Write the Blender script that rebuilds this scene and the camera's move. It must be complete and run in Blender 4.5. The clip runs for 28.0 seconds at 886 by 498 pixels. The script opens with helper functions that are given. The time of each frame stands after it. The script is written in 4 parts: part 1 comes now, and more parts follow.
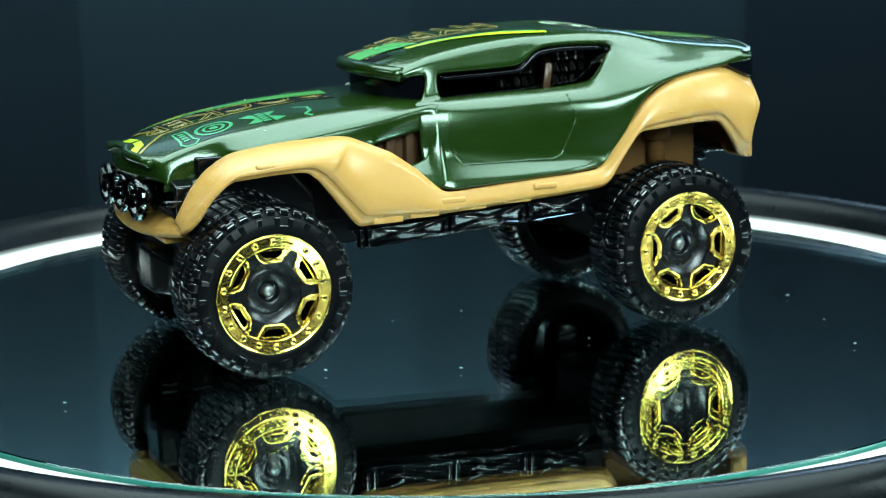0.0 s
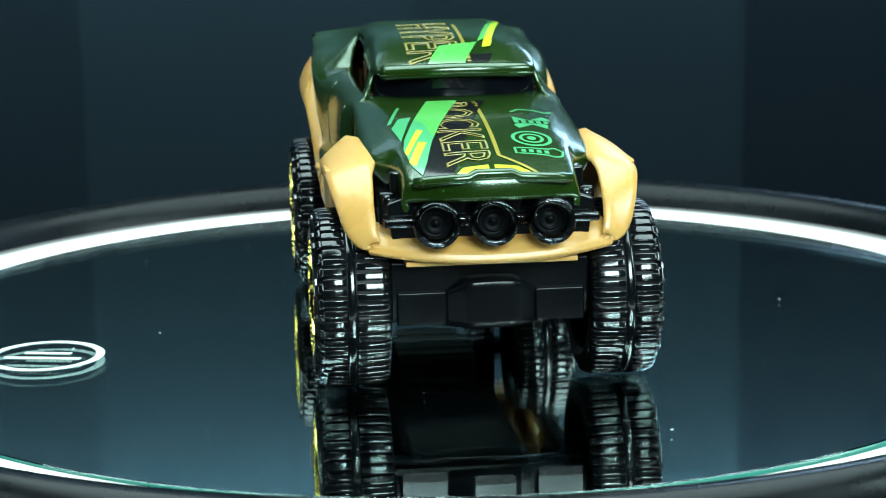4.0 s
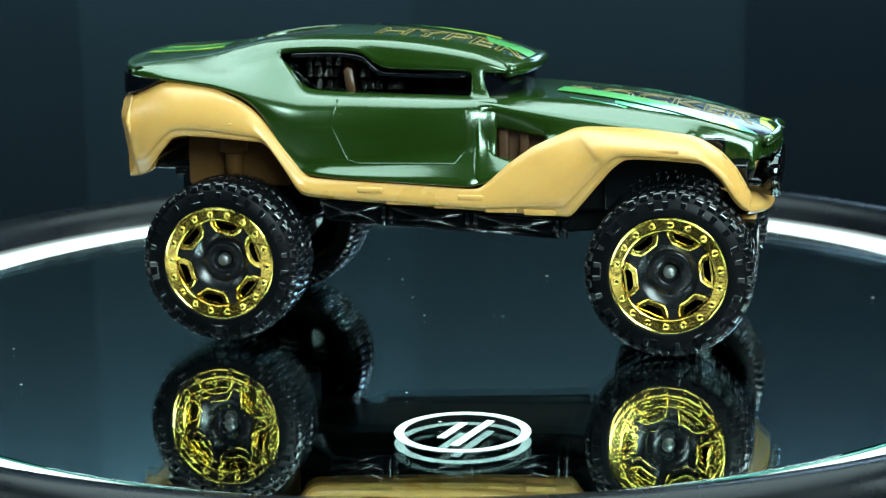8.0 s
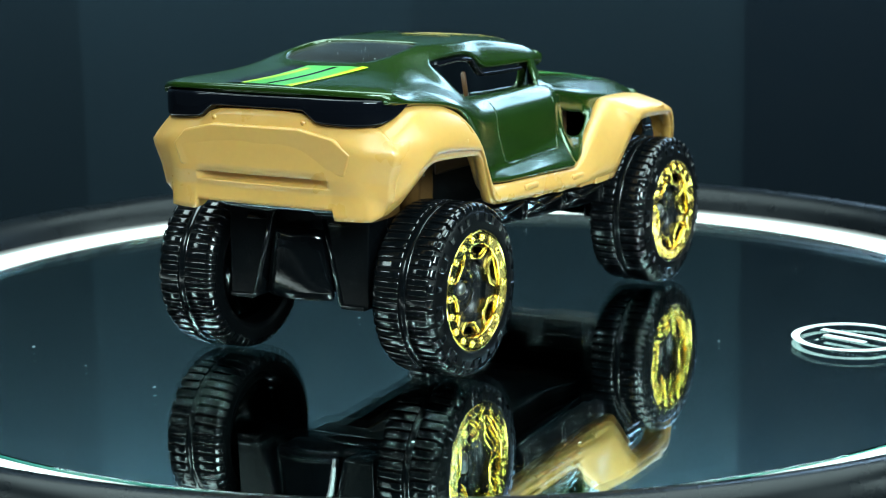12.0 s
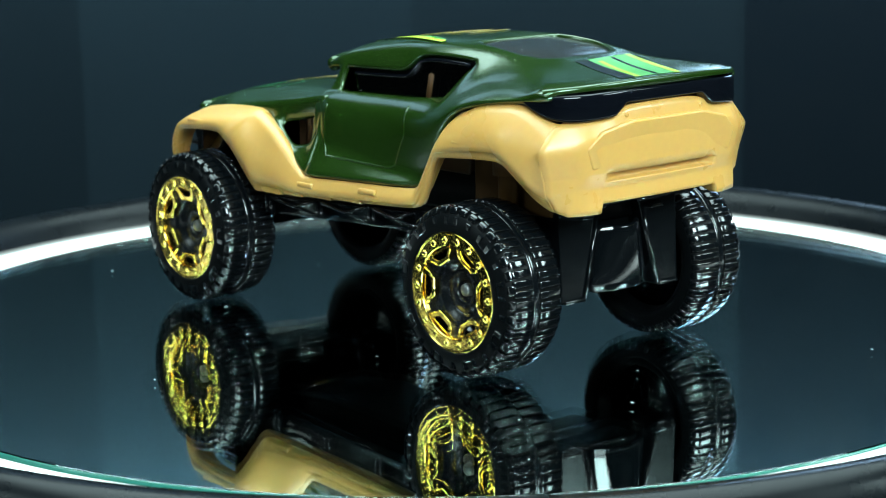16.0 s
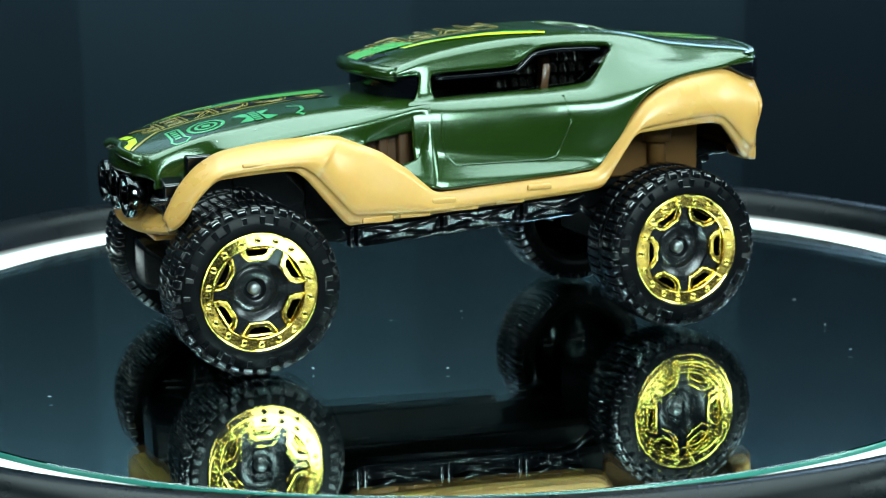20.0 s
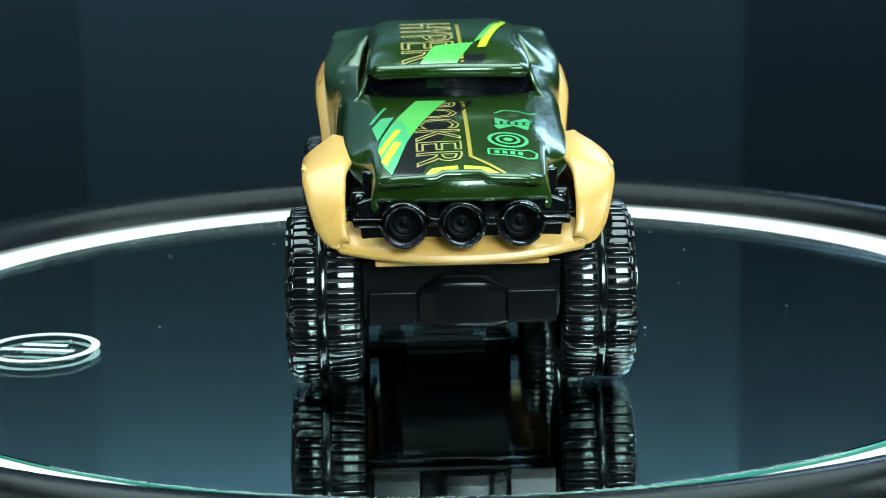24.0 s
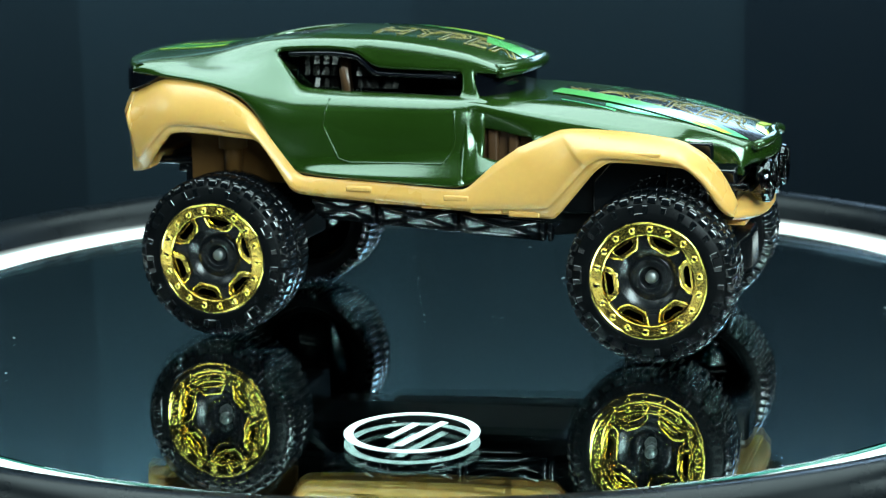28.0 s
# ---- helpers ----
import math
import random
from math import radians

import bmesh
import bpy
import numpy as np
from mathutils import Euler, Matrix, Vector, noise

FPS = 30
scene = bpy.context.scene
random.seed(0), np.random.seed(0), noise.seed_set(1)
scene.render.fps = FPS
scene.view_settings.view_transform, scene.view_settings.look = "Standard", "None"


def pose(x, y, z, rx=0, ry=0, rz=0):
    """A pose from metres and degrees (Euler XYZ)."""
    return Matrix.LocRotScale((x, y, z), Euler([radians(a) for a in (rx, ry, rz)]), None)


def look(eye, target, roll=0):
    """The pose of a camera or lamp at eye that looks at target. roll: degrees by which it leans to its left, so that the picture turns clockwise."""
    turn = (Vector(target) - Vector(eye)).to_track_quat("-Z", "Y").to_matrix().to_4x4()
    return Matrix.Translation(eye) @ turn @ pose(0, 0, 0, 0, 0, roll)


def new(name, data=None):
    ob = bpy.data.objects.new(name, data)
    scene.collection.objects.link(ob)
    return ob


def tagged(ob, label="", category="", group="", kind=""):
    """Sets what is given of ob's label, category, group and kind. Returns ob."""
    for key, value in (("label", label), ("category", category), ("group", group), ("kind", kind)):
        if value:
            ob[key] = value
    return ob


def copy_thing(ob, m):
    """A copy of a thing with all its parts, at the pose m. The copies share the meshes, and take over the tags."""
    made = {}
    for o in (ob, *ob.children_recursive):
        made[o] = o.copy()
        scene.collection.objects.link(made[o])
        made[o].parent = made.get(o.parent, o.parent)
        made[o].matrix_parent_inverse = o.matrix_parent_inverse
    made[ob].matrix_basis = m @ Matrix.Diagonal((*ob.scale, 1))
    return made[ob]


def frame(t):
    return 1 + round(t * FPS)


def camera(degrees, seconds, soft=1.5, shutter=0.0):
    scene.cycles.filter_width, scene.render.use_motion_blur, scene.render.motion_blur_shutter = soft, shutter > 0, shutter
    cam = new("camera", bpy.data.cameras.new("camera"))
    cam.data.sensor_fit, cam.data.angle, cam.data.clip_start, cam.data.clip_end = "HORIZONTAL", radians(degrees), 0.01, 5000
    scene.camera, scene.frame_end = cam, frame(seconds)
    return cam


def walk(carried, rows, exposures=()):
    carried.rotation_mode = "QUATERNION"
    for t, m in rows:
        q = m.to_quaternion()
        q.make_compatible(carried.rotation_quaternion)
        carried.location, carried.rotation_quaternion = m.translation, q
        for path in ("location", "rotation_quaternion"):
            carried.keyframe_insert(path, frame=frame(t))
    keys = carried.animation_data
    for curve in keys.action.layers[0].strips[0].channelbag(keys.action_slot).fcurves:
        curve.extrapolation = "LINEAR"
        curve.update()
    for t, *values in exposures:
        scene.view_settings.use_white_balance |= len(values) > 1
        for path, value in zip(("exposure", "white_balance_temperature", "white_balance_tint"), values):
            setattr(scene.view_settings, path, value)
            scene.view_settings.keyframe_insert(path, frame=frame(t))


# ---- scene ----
from mathutils.bvhtree import BVHTree

cam = camera(25.906, 28.0, soft=1.0)
cam.data.dof.use_dof, cam.data.dof.focus_distance, cam.data.dof.aperture_fstop = True, 0.198, 75.0
EYE = Vector((0.0, -0.228, 0.05533))
AIM = EYE + Vector((-0.00089, 0.97926, -0.20260))
walk(cam, [(0.0, look(EYE, AIM, -0.9525)), (28.0, look(EYE, AIM, -0.9525))],
     [(0.0, -0.12), (4.0, 0.0), (9.0, 0.0), (11.0, 0.08), (13.0, 0.16), (16.0, 0.16), (19.0, -0.02), (23.0, -0.04), (26.0, 0.0), (28.0, 0.07)])

# ---- light ----
world = bpy.data.worlds.new("studio")
scene.world = world
world.use_nodes = True
world.node_tree.nodes["Background"].inputs[0].default_value = (0.5, 0.8, 0.9, 1)
world.node_tree.nodes["Background"].inputs[1].default_value = 0.01


def area_lamp(name, eye, target, sx, sy, watts, colour, spread=180):
    data = bpy.data.lights.new(name, "AREA")
    data.shape, data.size, data.size_y = "RECTANGLE", sx, sy
    data.energy, data.color = watts, colour
    ob = new(name, data)
    data.spread = radians(spread)
    ob.matrix_world = look(eye, target)
    return ob


STUDIO = (0.73, 0.99, 1.0)
area_lamp("softbox_top", (0.0, 0.015, 0.26), (0, 0.01, 0), 0.42, 0.26, 2.7, STUDIO)
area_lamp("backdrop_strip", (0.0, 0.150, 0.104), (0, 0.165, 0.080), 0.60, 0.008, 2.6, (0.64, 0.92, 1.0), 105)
area_lamp("backdrop_panel", (0.085, 0.148, 0.095), (0, 0.0, 0.02), 0.13, 0.034, 0.13, (0.45, 0.72, 1.0))
area_lamp("backdrop_panel_left", (-0.085, 0.148, 0.140), (0, 0.0, 0.02), 0.08, 0.05, 0.02, (0.45, 0.72, 1.0))
area_lamp("softbox_right", (0.42, -0.10, 0.24), (0, 0, 0.02), 0.16, 0.12, 1.1, STUDIO)
area_lamp("softbox_left", (-0.42, -0.12, 0.24), (0, 0, 0.02), 0.12, 0.10, 0.28, STUDIO)
area_lamp("small_led", (0.035, -0.27, 0.105), (0, 0, 0.02), 0.006, 0.006, 0.05, (0.75, 0.85, 1.0))
area_lamp("softbox_front", (0.16, -0.45, 0.265), (0, 0, 0.01), 0.30, 0.18, 4.9, STUDIO)

MM = 0.001


# ---- materials ----
def material(name, colour, rough=0.5, metal=0.0, coat=0.0, coat_rough=0.08, grain=None, bump=0.0, vary=0.12, spec=0.5, sheen_scale=900.0):
    """A principled material with colour variation at two scales and a fine bump."""
    m = bpy.data.materials.new(name)
    m.use_nodes = True
    nt = m.node_tree
    b = nt.nodes["Principled BSDF"]
    b.inputs["Roughness"].default_value = rough
    b.inputs["Metallic"].default_value = metal
    b.inputs["Coat Weight"].default_value = coat
    b.inputs["Coat Roughness"].default_value = coat_rough
    b.inputs["Specular IOR Level"].default_value = spec
    co = nt.nodes.new("ShaderNodeTexCoord")
    big = nt.nodes.new("ShaderNodeTexNoise")
    big.inputs["Scale"].default_value = 140.0
    big.inputs["Detail"].default_value = 4.0
    fine = nt.nodes.new("ShaderNodeTexNoise")
    fine.inputs["Scale"].default_value = grain or sheen_scale
    fine.inputs["Detail"].default_value = 3.0
    mix = nt.nodes.new("ShaderNodeMath")
    mix.operation = "ADD"
    ramp = nt.nodes.new("ShaderNodeMapRange")
    ramp.inputs["From Min"].default_value, ramp.inputs["From Max"].default_value = 0.6, 1.4
    ramp.inputs["To Min"].default_value, ramp.inputs["To Max"].default_value = 1 - vary, 1 + vary
    mul = nt.nodes.new("ShaderNodeVectorMath")
    mul.operation = "SCALE"
    mul.inputs[0].default_value = colour
    for n in (big, fine):
        nt.links.new(co.outputs["Object"], n.inputs["Vector"])
    nt.links.new(big.outputs["Fac"], mix.inputs[0])
    nt.links.new(fine.outputs["Fac"], mix.inputs[1])
    nt.links.new(mix.outputs[0], ramp.inputs["Value"])
    nt.links.new(ramp.outputs[0], mul.inputs["Scale"])
    nt.links.new(mul.outputs[0], b.inputs["Base Color"])
    rr = nt.nodes.new("ShaderNodeMapRange")
    rr.inputs["From Min"].default_value, rr.inputs["From Max"].default_value = 0.3, 0.7
    rr.inputs["To Min"].default_value, rr.inputs["To Max"].default_value = rough * 0.85, min(1.0, rough * 1.2)
    nt.links.new(big.outputs["Fac"], rr.inputs["Value"])
    nt.links.new(rr.outputs[0], b.inputs["Roughness"])
    if bump:
        bp = nt.nodes.new("ShaderNodeBump")
        bp.inputs["Strength"].default_value = bump
        bp.inputs["Distance"].default_value = 0.00004
        nt.links.new(fine.outputs["Fac"], bp.inputs["Height"])
        nt.links.new(bp.outputs[0], b.inputs["Normal"])
    return m


def orange_peel(m, scale, strength):
    """A slow ripple in the clear coat over the grain of the paint below."""
    nt = m.node_tree
    co, wave, bp = nt.nodes.new("ShaderNodeTexCoord"), nt.nodes.new("ShaderNodeTexNoise"), nt.nodes.new("ShaderNodeBump")
    wave.inputs["Scale"].default_value, wave.inputs["Detail"].default_value = scale, 2.0
    bp.inputs["Strength"].default_value, bp.inputs["Distance"].default_value = strength, 0.0002
    nt.links.new(co.outputs["Object"], wave.inputs["Vector"])
    nt.links.new(wave.outputs["Fac"], bp.inputs["Height"])
    nt.links.new(bp.outputs[0], nt.nodes["Principled BSDF"].inputs["Coat Normal"])


GREEN = material("green_enamel", (0.0075, 0.0215, 0.0020), 0.19, 0.0, 0.3, 0.06, bump=0.4, vary=0.2, sheen_scale=5200, spec=0.65)
GREEN.node_tree.nodes["Principled BSDF"].inputs["Specular Tint"].default_value = (0.72, 1.0, 0.74, 1)
orange_peel(GREEN, 1300.0, 0.025)
TAN = material("tan_plastic", (0.465, 0.254, 0.067), 0.30, bump=0.10, vary=0.045, sheen_scale=1500)
TAN.node_tree.nodes["Principled BSDF"].inputs["Subsurface Weight"].default_value = 0.28
TAN.node_tree.nodes["Principled BSDF"].inputs["Subsurface Radius"].default_value = (0.0012, 0.0006, 0.0002)
BLACK = material("black_plastic", (0.0018, 0.0024, 0.003), 0.06, bump=0.08, sheen_scale=1800)
RUBBER = material("black_tyre_plastic", (0.002, 0.0028, 0.0035), 0.13, bump=0.10, sheen_scale=1500, spec=0.6)
SIDEWALL = material("satin_black_sidewall_plastic", (0.0015, 0.002, 0.0024), 0.4, bump=0.12, sheen_scale=1500, spec=0.09)
SATIN = material("satin_black_plastic", (0.0018, 0.0024, 0.003), 0.2, bump=0.1, sheen_scale=1800, spec=0.14)
GOLD = material("gold_chrome", (0.92, 0.65, 0.15), 0.14, 1.0, bump=0.4, vary=0.10, sheen_scale=1300)
STEEL = material("grey_steel", (0.22, 0.23, 0.23), 0.5, 1.0)
SMOKE = material("dark_glazing", (0.002, 0.0025, 0.004), 0.06, vary=0.05, spec=0.3)
DUSTY = material("dusty_dark_glazing", (0.012, 0.013, 0.012), 0.22, bump=0.2, vary=0.4, spec=0.4, sheen_scale=4000)
FACET = material("glint_facet_metal", (0.5, 0.52, 0.5), 0.25, 1.0, vary=0.1)
INSIDE = material("brown_interior_plastic", (0.055, 0.025, 0.009), 0.4)
# the tan plastic again, its shade painted in as a darker brown
WELL = material("tan_plastic_shade_tone", (0.068, 0.032, 0.009), 0.5, spec=0.1)
RIM = material("black_rim_plastic", (0.004, 0.005, 0.006), 0.24, bump=0.1, spec=0.4)
BASE_BLACK = material("black_base_plastic", (0.003, 0.004, 0.005), 0.28, bump=0.1, vary=0.2, spec=0.13)
WHITE = material("white_print", (0.82, 0.84, 0.83), 0.5, vary=0.03)
# board tones are painted in, in place of each board's angle to the light
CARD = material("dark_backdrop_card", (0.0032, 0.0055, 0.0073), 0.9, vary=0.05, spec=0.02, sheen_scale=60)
CARD_DARK = material("backdrop_tone_dark", (0.0017, 0.0030, 0.0044), 0.9, vary=0.05, spec=0.02, sheen_scale=60)
CARD_MID = material("backdrop_tone_mid", (0.0028, 0.0049, 0.0066), 0.9, vary=0.05, spec=0.02, sheen_scale=60)
CARD_PALE = material("backdrop_tone_pale", (0.0039, 0.0068, 0.0090), 0.9, vary=0.05, spec=0.02, sheen_scale=60)
# grey of the added walls, set by how glossy parts reflect it
ROOM = material("added_wall_grey", (0.015, 0.018, 0.020), 0.8, vary=0.1, spec=0.1, sheen_scale=60)
BOARD = material("black_table", (0.004, 0.005, 0.005), 0.7, spec=0.06, sheen_scale=60)


def plain(name, build):
    m = bpy.data.materials.new(name)
    m.use_nodes = True
    nt = m.node_tree
    nt.nodes.clear()
    out = nt.nodes.new("ShaderNodeOutputMaterial")
    nt.links.new(build(nt).outputs[0], out.inputs["Surface"])
    return m


def glow(nt):
    e = nt.nodes.new("ShaderNodeEmission")
    e.inputs[0].default_value = (0.78, 1.0, 0.98, 1)
    co, size = nt.nodes.new("ShaderNodeTexCoord"), nt.nodes.new("ShaderNodeVectorMath")
    size.operation = "LENGTH"
    nt.links.new(co.outputs["Object"], size.inputs[0])
    ramp = nt.nodes.new("ShaderNodeFloatCurve")
    span = nt.nodes.new("ShaderNodeMapRange")
    span.inputs["From Min"].default_value, span.inputs["From Max"].default_value = 0.0685, 0.0760
    nt.links.new(size.outputs["Value"], span.inputs["Value"])
    nt.links.new(span.outputs[0], ramp.inputs["Value"])
    pts = ramp.mapping.curves[0].points
    pts[0].location, pts[1].location = (0.0, 0.25), (1.0, 0.05)
    for p in ((0.2, 1.0), (0.5, 1.0), (0.8, 0.22)):
        pts.new(*p)
    ramp.mapping.update()
    gain = nt.nodes.new("ShaderNodeMath")
    gain.operation = "MULTIPLY"
    gain.inputs[1].default_value = 3.0
    nt.links.new(ramp.outputs[0], gain.inputs[0])
    nt.links.new(gain.outputs[0], e.inputs[1])
    return e


def silver(nt):
    g = nt.nodes.new("ShaderNodeBsdfGlossy")
    g.inputs["Color"].default_value, g.inputs["Roughness"].default_value = (0.80, 0.86, 0.86, 1), 0.0
    return g


def sheet_glass(nt):
    g = nt.nodes.new("ShaderNodeBsdfGlass")
    g.inputs["Color"].default_value, g.inputs["Roughness"].default_value, g.inputs["IOR"].default_value = (0.96, 1.0, 0.99, 1), 0.0, 1.5
    return g


def tinted(shade, ior):
    def build(nt):
        mix = nt.nodes.new("ShaderNodeMixShader")
        fr = nt.nodes.new("ShaderNodeFresnel")
        fr.inputs["IOR"].default_value = ior
        tr = nt.nodes.new("ShaderNodeBsdfTransparent")
        tr.inputs["Color"].default_value = shade
        gl = nt.nodes.new("ShaderNodeBsdfGlossy")
        gl.inputs["Roughness"].default_value = 0.05
        nt.links.new(fr.outputs[0], mix.inputs[0])
        nt.links.new(tr.outputs[0], mix.inputs[1])
        nt.links.new(gl.outputs[0], mix.inputs[2])
        return mix

    return build


def thin_print(nt):
    mix = nt.nodes.new("ShaderNodeMixShader")
    mix.inputs[0].default_value = 0.35
    for k, kind in ((1, "ShaderNodeBsdfDiffuse"), (2, "ShaderNodeBsdfTranslucent")):
        d = nt.nodes.new(kind)
        d.inputs["Color"].default_value = (0.70, 0.73, 0.72, 1)
        nt.links.new(d.outputs[0], mix.inputs[k])
    return mix


def ink(name, colour, rough=0.3, coat=1.0):
    return material(name, colour, rough, 0.0, coat, 0.12, bump=0.15, vary=0.12, sheen_scale=2600)


PRINT = plain("thin_white_print", thin_print)
INK_GREEN = ink("bright_green_ink", (0.075, 0.36, 0.065))
INK_TEAL = ink("teal_green_ink", (0.045, 0.29, 0.11))
INK_YELLOW = ink("lime_yellow_ink", (0.50, 0.68, 0.015))
INK_GOLD = ink("dull_gold_ink", (0.27, 0.20, 0.022))
INK_BLACK = material("black_ink", (0.002, 0.0025, 0.0025), 0.4, 0.0, 0.7, 0.12, spec=0.05)
EDGE = material("green_glass_edge", (0.02, 0.13, 0.10), 0.2, vary=0.1)
GLOW = plain("lit_ring", glow)
MIRROR = plain("silver_mirror", silver)
GLASS = plain("clear_sheet_glass", sheet_glass)
TINT = plain("tinted_glazing", tinted((0.20, 0.195, 0.19, 1), 1.5))
CLEAR = plain("smoky_clear_plastic", tinted((0.30, 0.32, 0.33, 1), 1.6))


# ---- mesh helpers (millimetres in, metres out) ----
def part(name, bm, mat, parent=None, label="", smooth=True, mods=()):
    """One mesh object under a thing or part."""
    bm.normal_update()
    hard = "hard" in bm.faces.layers.int
    me = bpy.data.meshes.new(name)
    bm.to_mesh(me)
    bm.free()
    for p in me.polygons:
        p.use_smooth = smooth
    me.materials.append(mat)
    ob = new(name, me)
    ob.parent = parent
    for kind, value in mods:
        md = ob.modifiers.new(kind.lower(), kind)
        if kind == "SUBSURF":
            md.levels = md.render_levels = value
        elif kind == "SOLIDIFY":
            md.thickness, md.offset = value, -1.0
    if hard and smooth:
        ob.modifiers.new("weighted_normal", "WEIGHTED_NORMAL")
    if label:
        ob["label"] = label
    return ob


def empty(name, parent=None):
    ob = new(name, None)
    ob.empty_display_size = 0.005
    ob.parent = parent
    return ob


def pchip(keys):
    """A smooth curve through (x, value) keys that does not overshoot."""
    xs = np.array([k[0] for k in keys], float)
    ys = np.array([k[1] for k in keys], float)
    o = np.argsort(xs)
    xs, ys = xs[o], ys[o]
    h = np.diff(xs)
    d = np.diff(ys) / h
    m = np.zeros(len(xs))
    for i in range(1, len(xs) - 1):
        if d[i - 1] * d[i] > 0:
            w1, w2 = 2 * h[i] + h[i - 1], h[i] + 2 * h[i - 1]
            m[i] = (w1 + w2) / (w1 / d[i - 1] + w2 / d[i])
    m[0], m[-1] = d[0], d[-1]

    def f(x):
        x = min(max(x, xs[0]), xs[-1])
        i = int(min(max(np.searchsorted(xs, x) - 1, 0), len(h) - 1))
        t = (x - xs[i]) / h[i]
        return float((2 * t**3 - 3 * t**2 + 1) * ys[i] + (t**3 - 2 * t**2 + t) * h[i] * m[i] + (3 * t**2 - 2 * t**3) * ys[i + 1] + (t**3 - t**2) * h[i] * m[i + 1])

    return f


def line(keys):
    """A lengthwise line from keys (x, y, z): x -> (y, z)."""
    fy, fz = pchip([(k[0], k[1]) for k in keys]), pchip([(k[0], k[2]) for k in keys])
    return lambda x: (fy(x), fz(x))


def grid(points, keep=None, closed=False, sharp=None, ribs=None):
    """Quads over a table of points (rows of equal length). sharp: {column: crease} for lines that keep their edge; ribs: the same for rows."""
    bm = bmesh.new()
    crease = bm.edges.layers.float.new("crease_edge") if sharp else None
    vs = [[bm.verts.new(Vector(p) * MM) for p in row] for row in points]
    n, m = len(vs), len(vs[0])
    for i in range(n - 1):
        for j in range(m if closed else m - 1):
            if keep is None or keep(i, j):
                q = (vs[i][j], vs[i][(j + 1) % m], vs[i + 1][(j + 1) % m], vs[i + 1][j])
                bm.faces.new(q)
    for j, value in (sharp or {}).items():
        for i in range(n - 1):
            e = bm.edges.get((vs[i][j], vs[i + 1][j]))
            if e:
                e[crease] = value
    for i, value in (ribs or {}).items():
        for j in range(m - 1):
            e = bm.edges.get((vs[i][j], vs[i][j + 1]))
            if e:
                e[crease] = max(e[crease], value)
    for v in [v for v in bm.verts if not v.link_faces]:
        bm.verts.remove(v)
    return bm


def box(x0, x1, y0, y1, z0, z1, bevel=0.25, taper=0.0, bm=None):
    """A bevelled block; taper draws in its top."""
    own = bmesh.new()
    r = bmesh.ops.create_cube(own, size=1.0)
    for v in r["verts"]:
        k = 1 - taper * (v.co.z + 0.5)
        v.co = Vector(((x0 + x1) / 2 + v.co.x * (x1 - x0) * k, (y0 + y1) / 2 + v.co.y * (y1 - y0) * k, (z0 + z1) / 2 + v.co.z * (z1 - z0))) * MM
    if bevel:
        bmesh.ops.bevel(own, geom=own.edges[:], offset=bevel * MM, segments=2, affect="EDGES", profile=0.6)
    own.faces.layers.int.new("hard")
    if bm is None:
        return own
    return merge(bm, own)


def sheet(outline, z):
    bm = bmesh.new()
    bm.faces.new([bm.verts.new(Vector((x, y, z)) * MM) for x, y in outline])
    return bm


def merge(bm, other):
    me = bpy.data.meshes.new("tmp")
    other.to_mesh(me)
    other.free()
    bm.from_mesh(me)
    bpy.data.meshes.remove(me)
    return bm


def prism(outline, y0, y1, bevel=0.2, axis="y"):
    """A slab of an (x, z) outline between two y (axis y), or of (y, z) between two x (axis x), or of (x, y) between two z."""
    bm = bmesh.new()

    def at(a, b, c):
        return Vector({"y": (a, c, b), "x": (c, a, b), "z": (a, b, c)}[axis]) * MM

    lo = [bm.verts.new(at(a, b, y0)) for a, b in outline]
    hi = [bm.verts.new(at(a, b, y1)) for a, b in outline]
    n = len(outline)
    bm.faces.new(lo)
    bm.faces.new(hi[::-1])
    for i in range(n):
        bm.faces.new((lo[i], hi[i], hi[(i + 1) % n], lo[(i + 1) % n]))
    bmesh.ops.recalc_face_normals(bm, faces=bm.faces[:])
    if bevel:
        bmesh.ops.bevel(bm, geom=bm.edges[:], offset=bevel * MM, segments=2, affect="EDGES", profile=0.6)
    bm.faces.layers.int.new("hard")
    return bm


def lathe(profile, steps=64, axis="z"):
    """A turned shape: profile of (radius, height) about z, or about y."""
    pts = []
    for i in range(steps):
        a = 2 * math.pi * i / steps
        c, s = math.cos(a), math.sin(a)
        pts.append([(r * c, r * s, h) if axis == "z" else ((r * s, h, r * c) if axis == "y" else (h, r * c, r * s)) for r, h in profile])
    pts.append(pts[0])
    bm = grid(pts)
    bmesh.ops.remove_doubles(bm, verts=bm.verts[:], dist=1e-6)
    bmesh.ops.recalc_face_normals(bm, faces=bm.faces[:])
    return bm


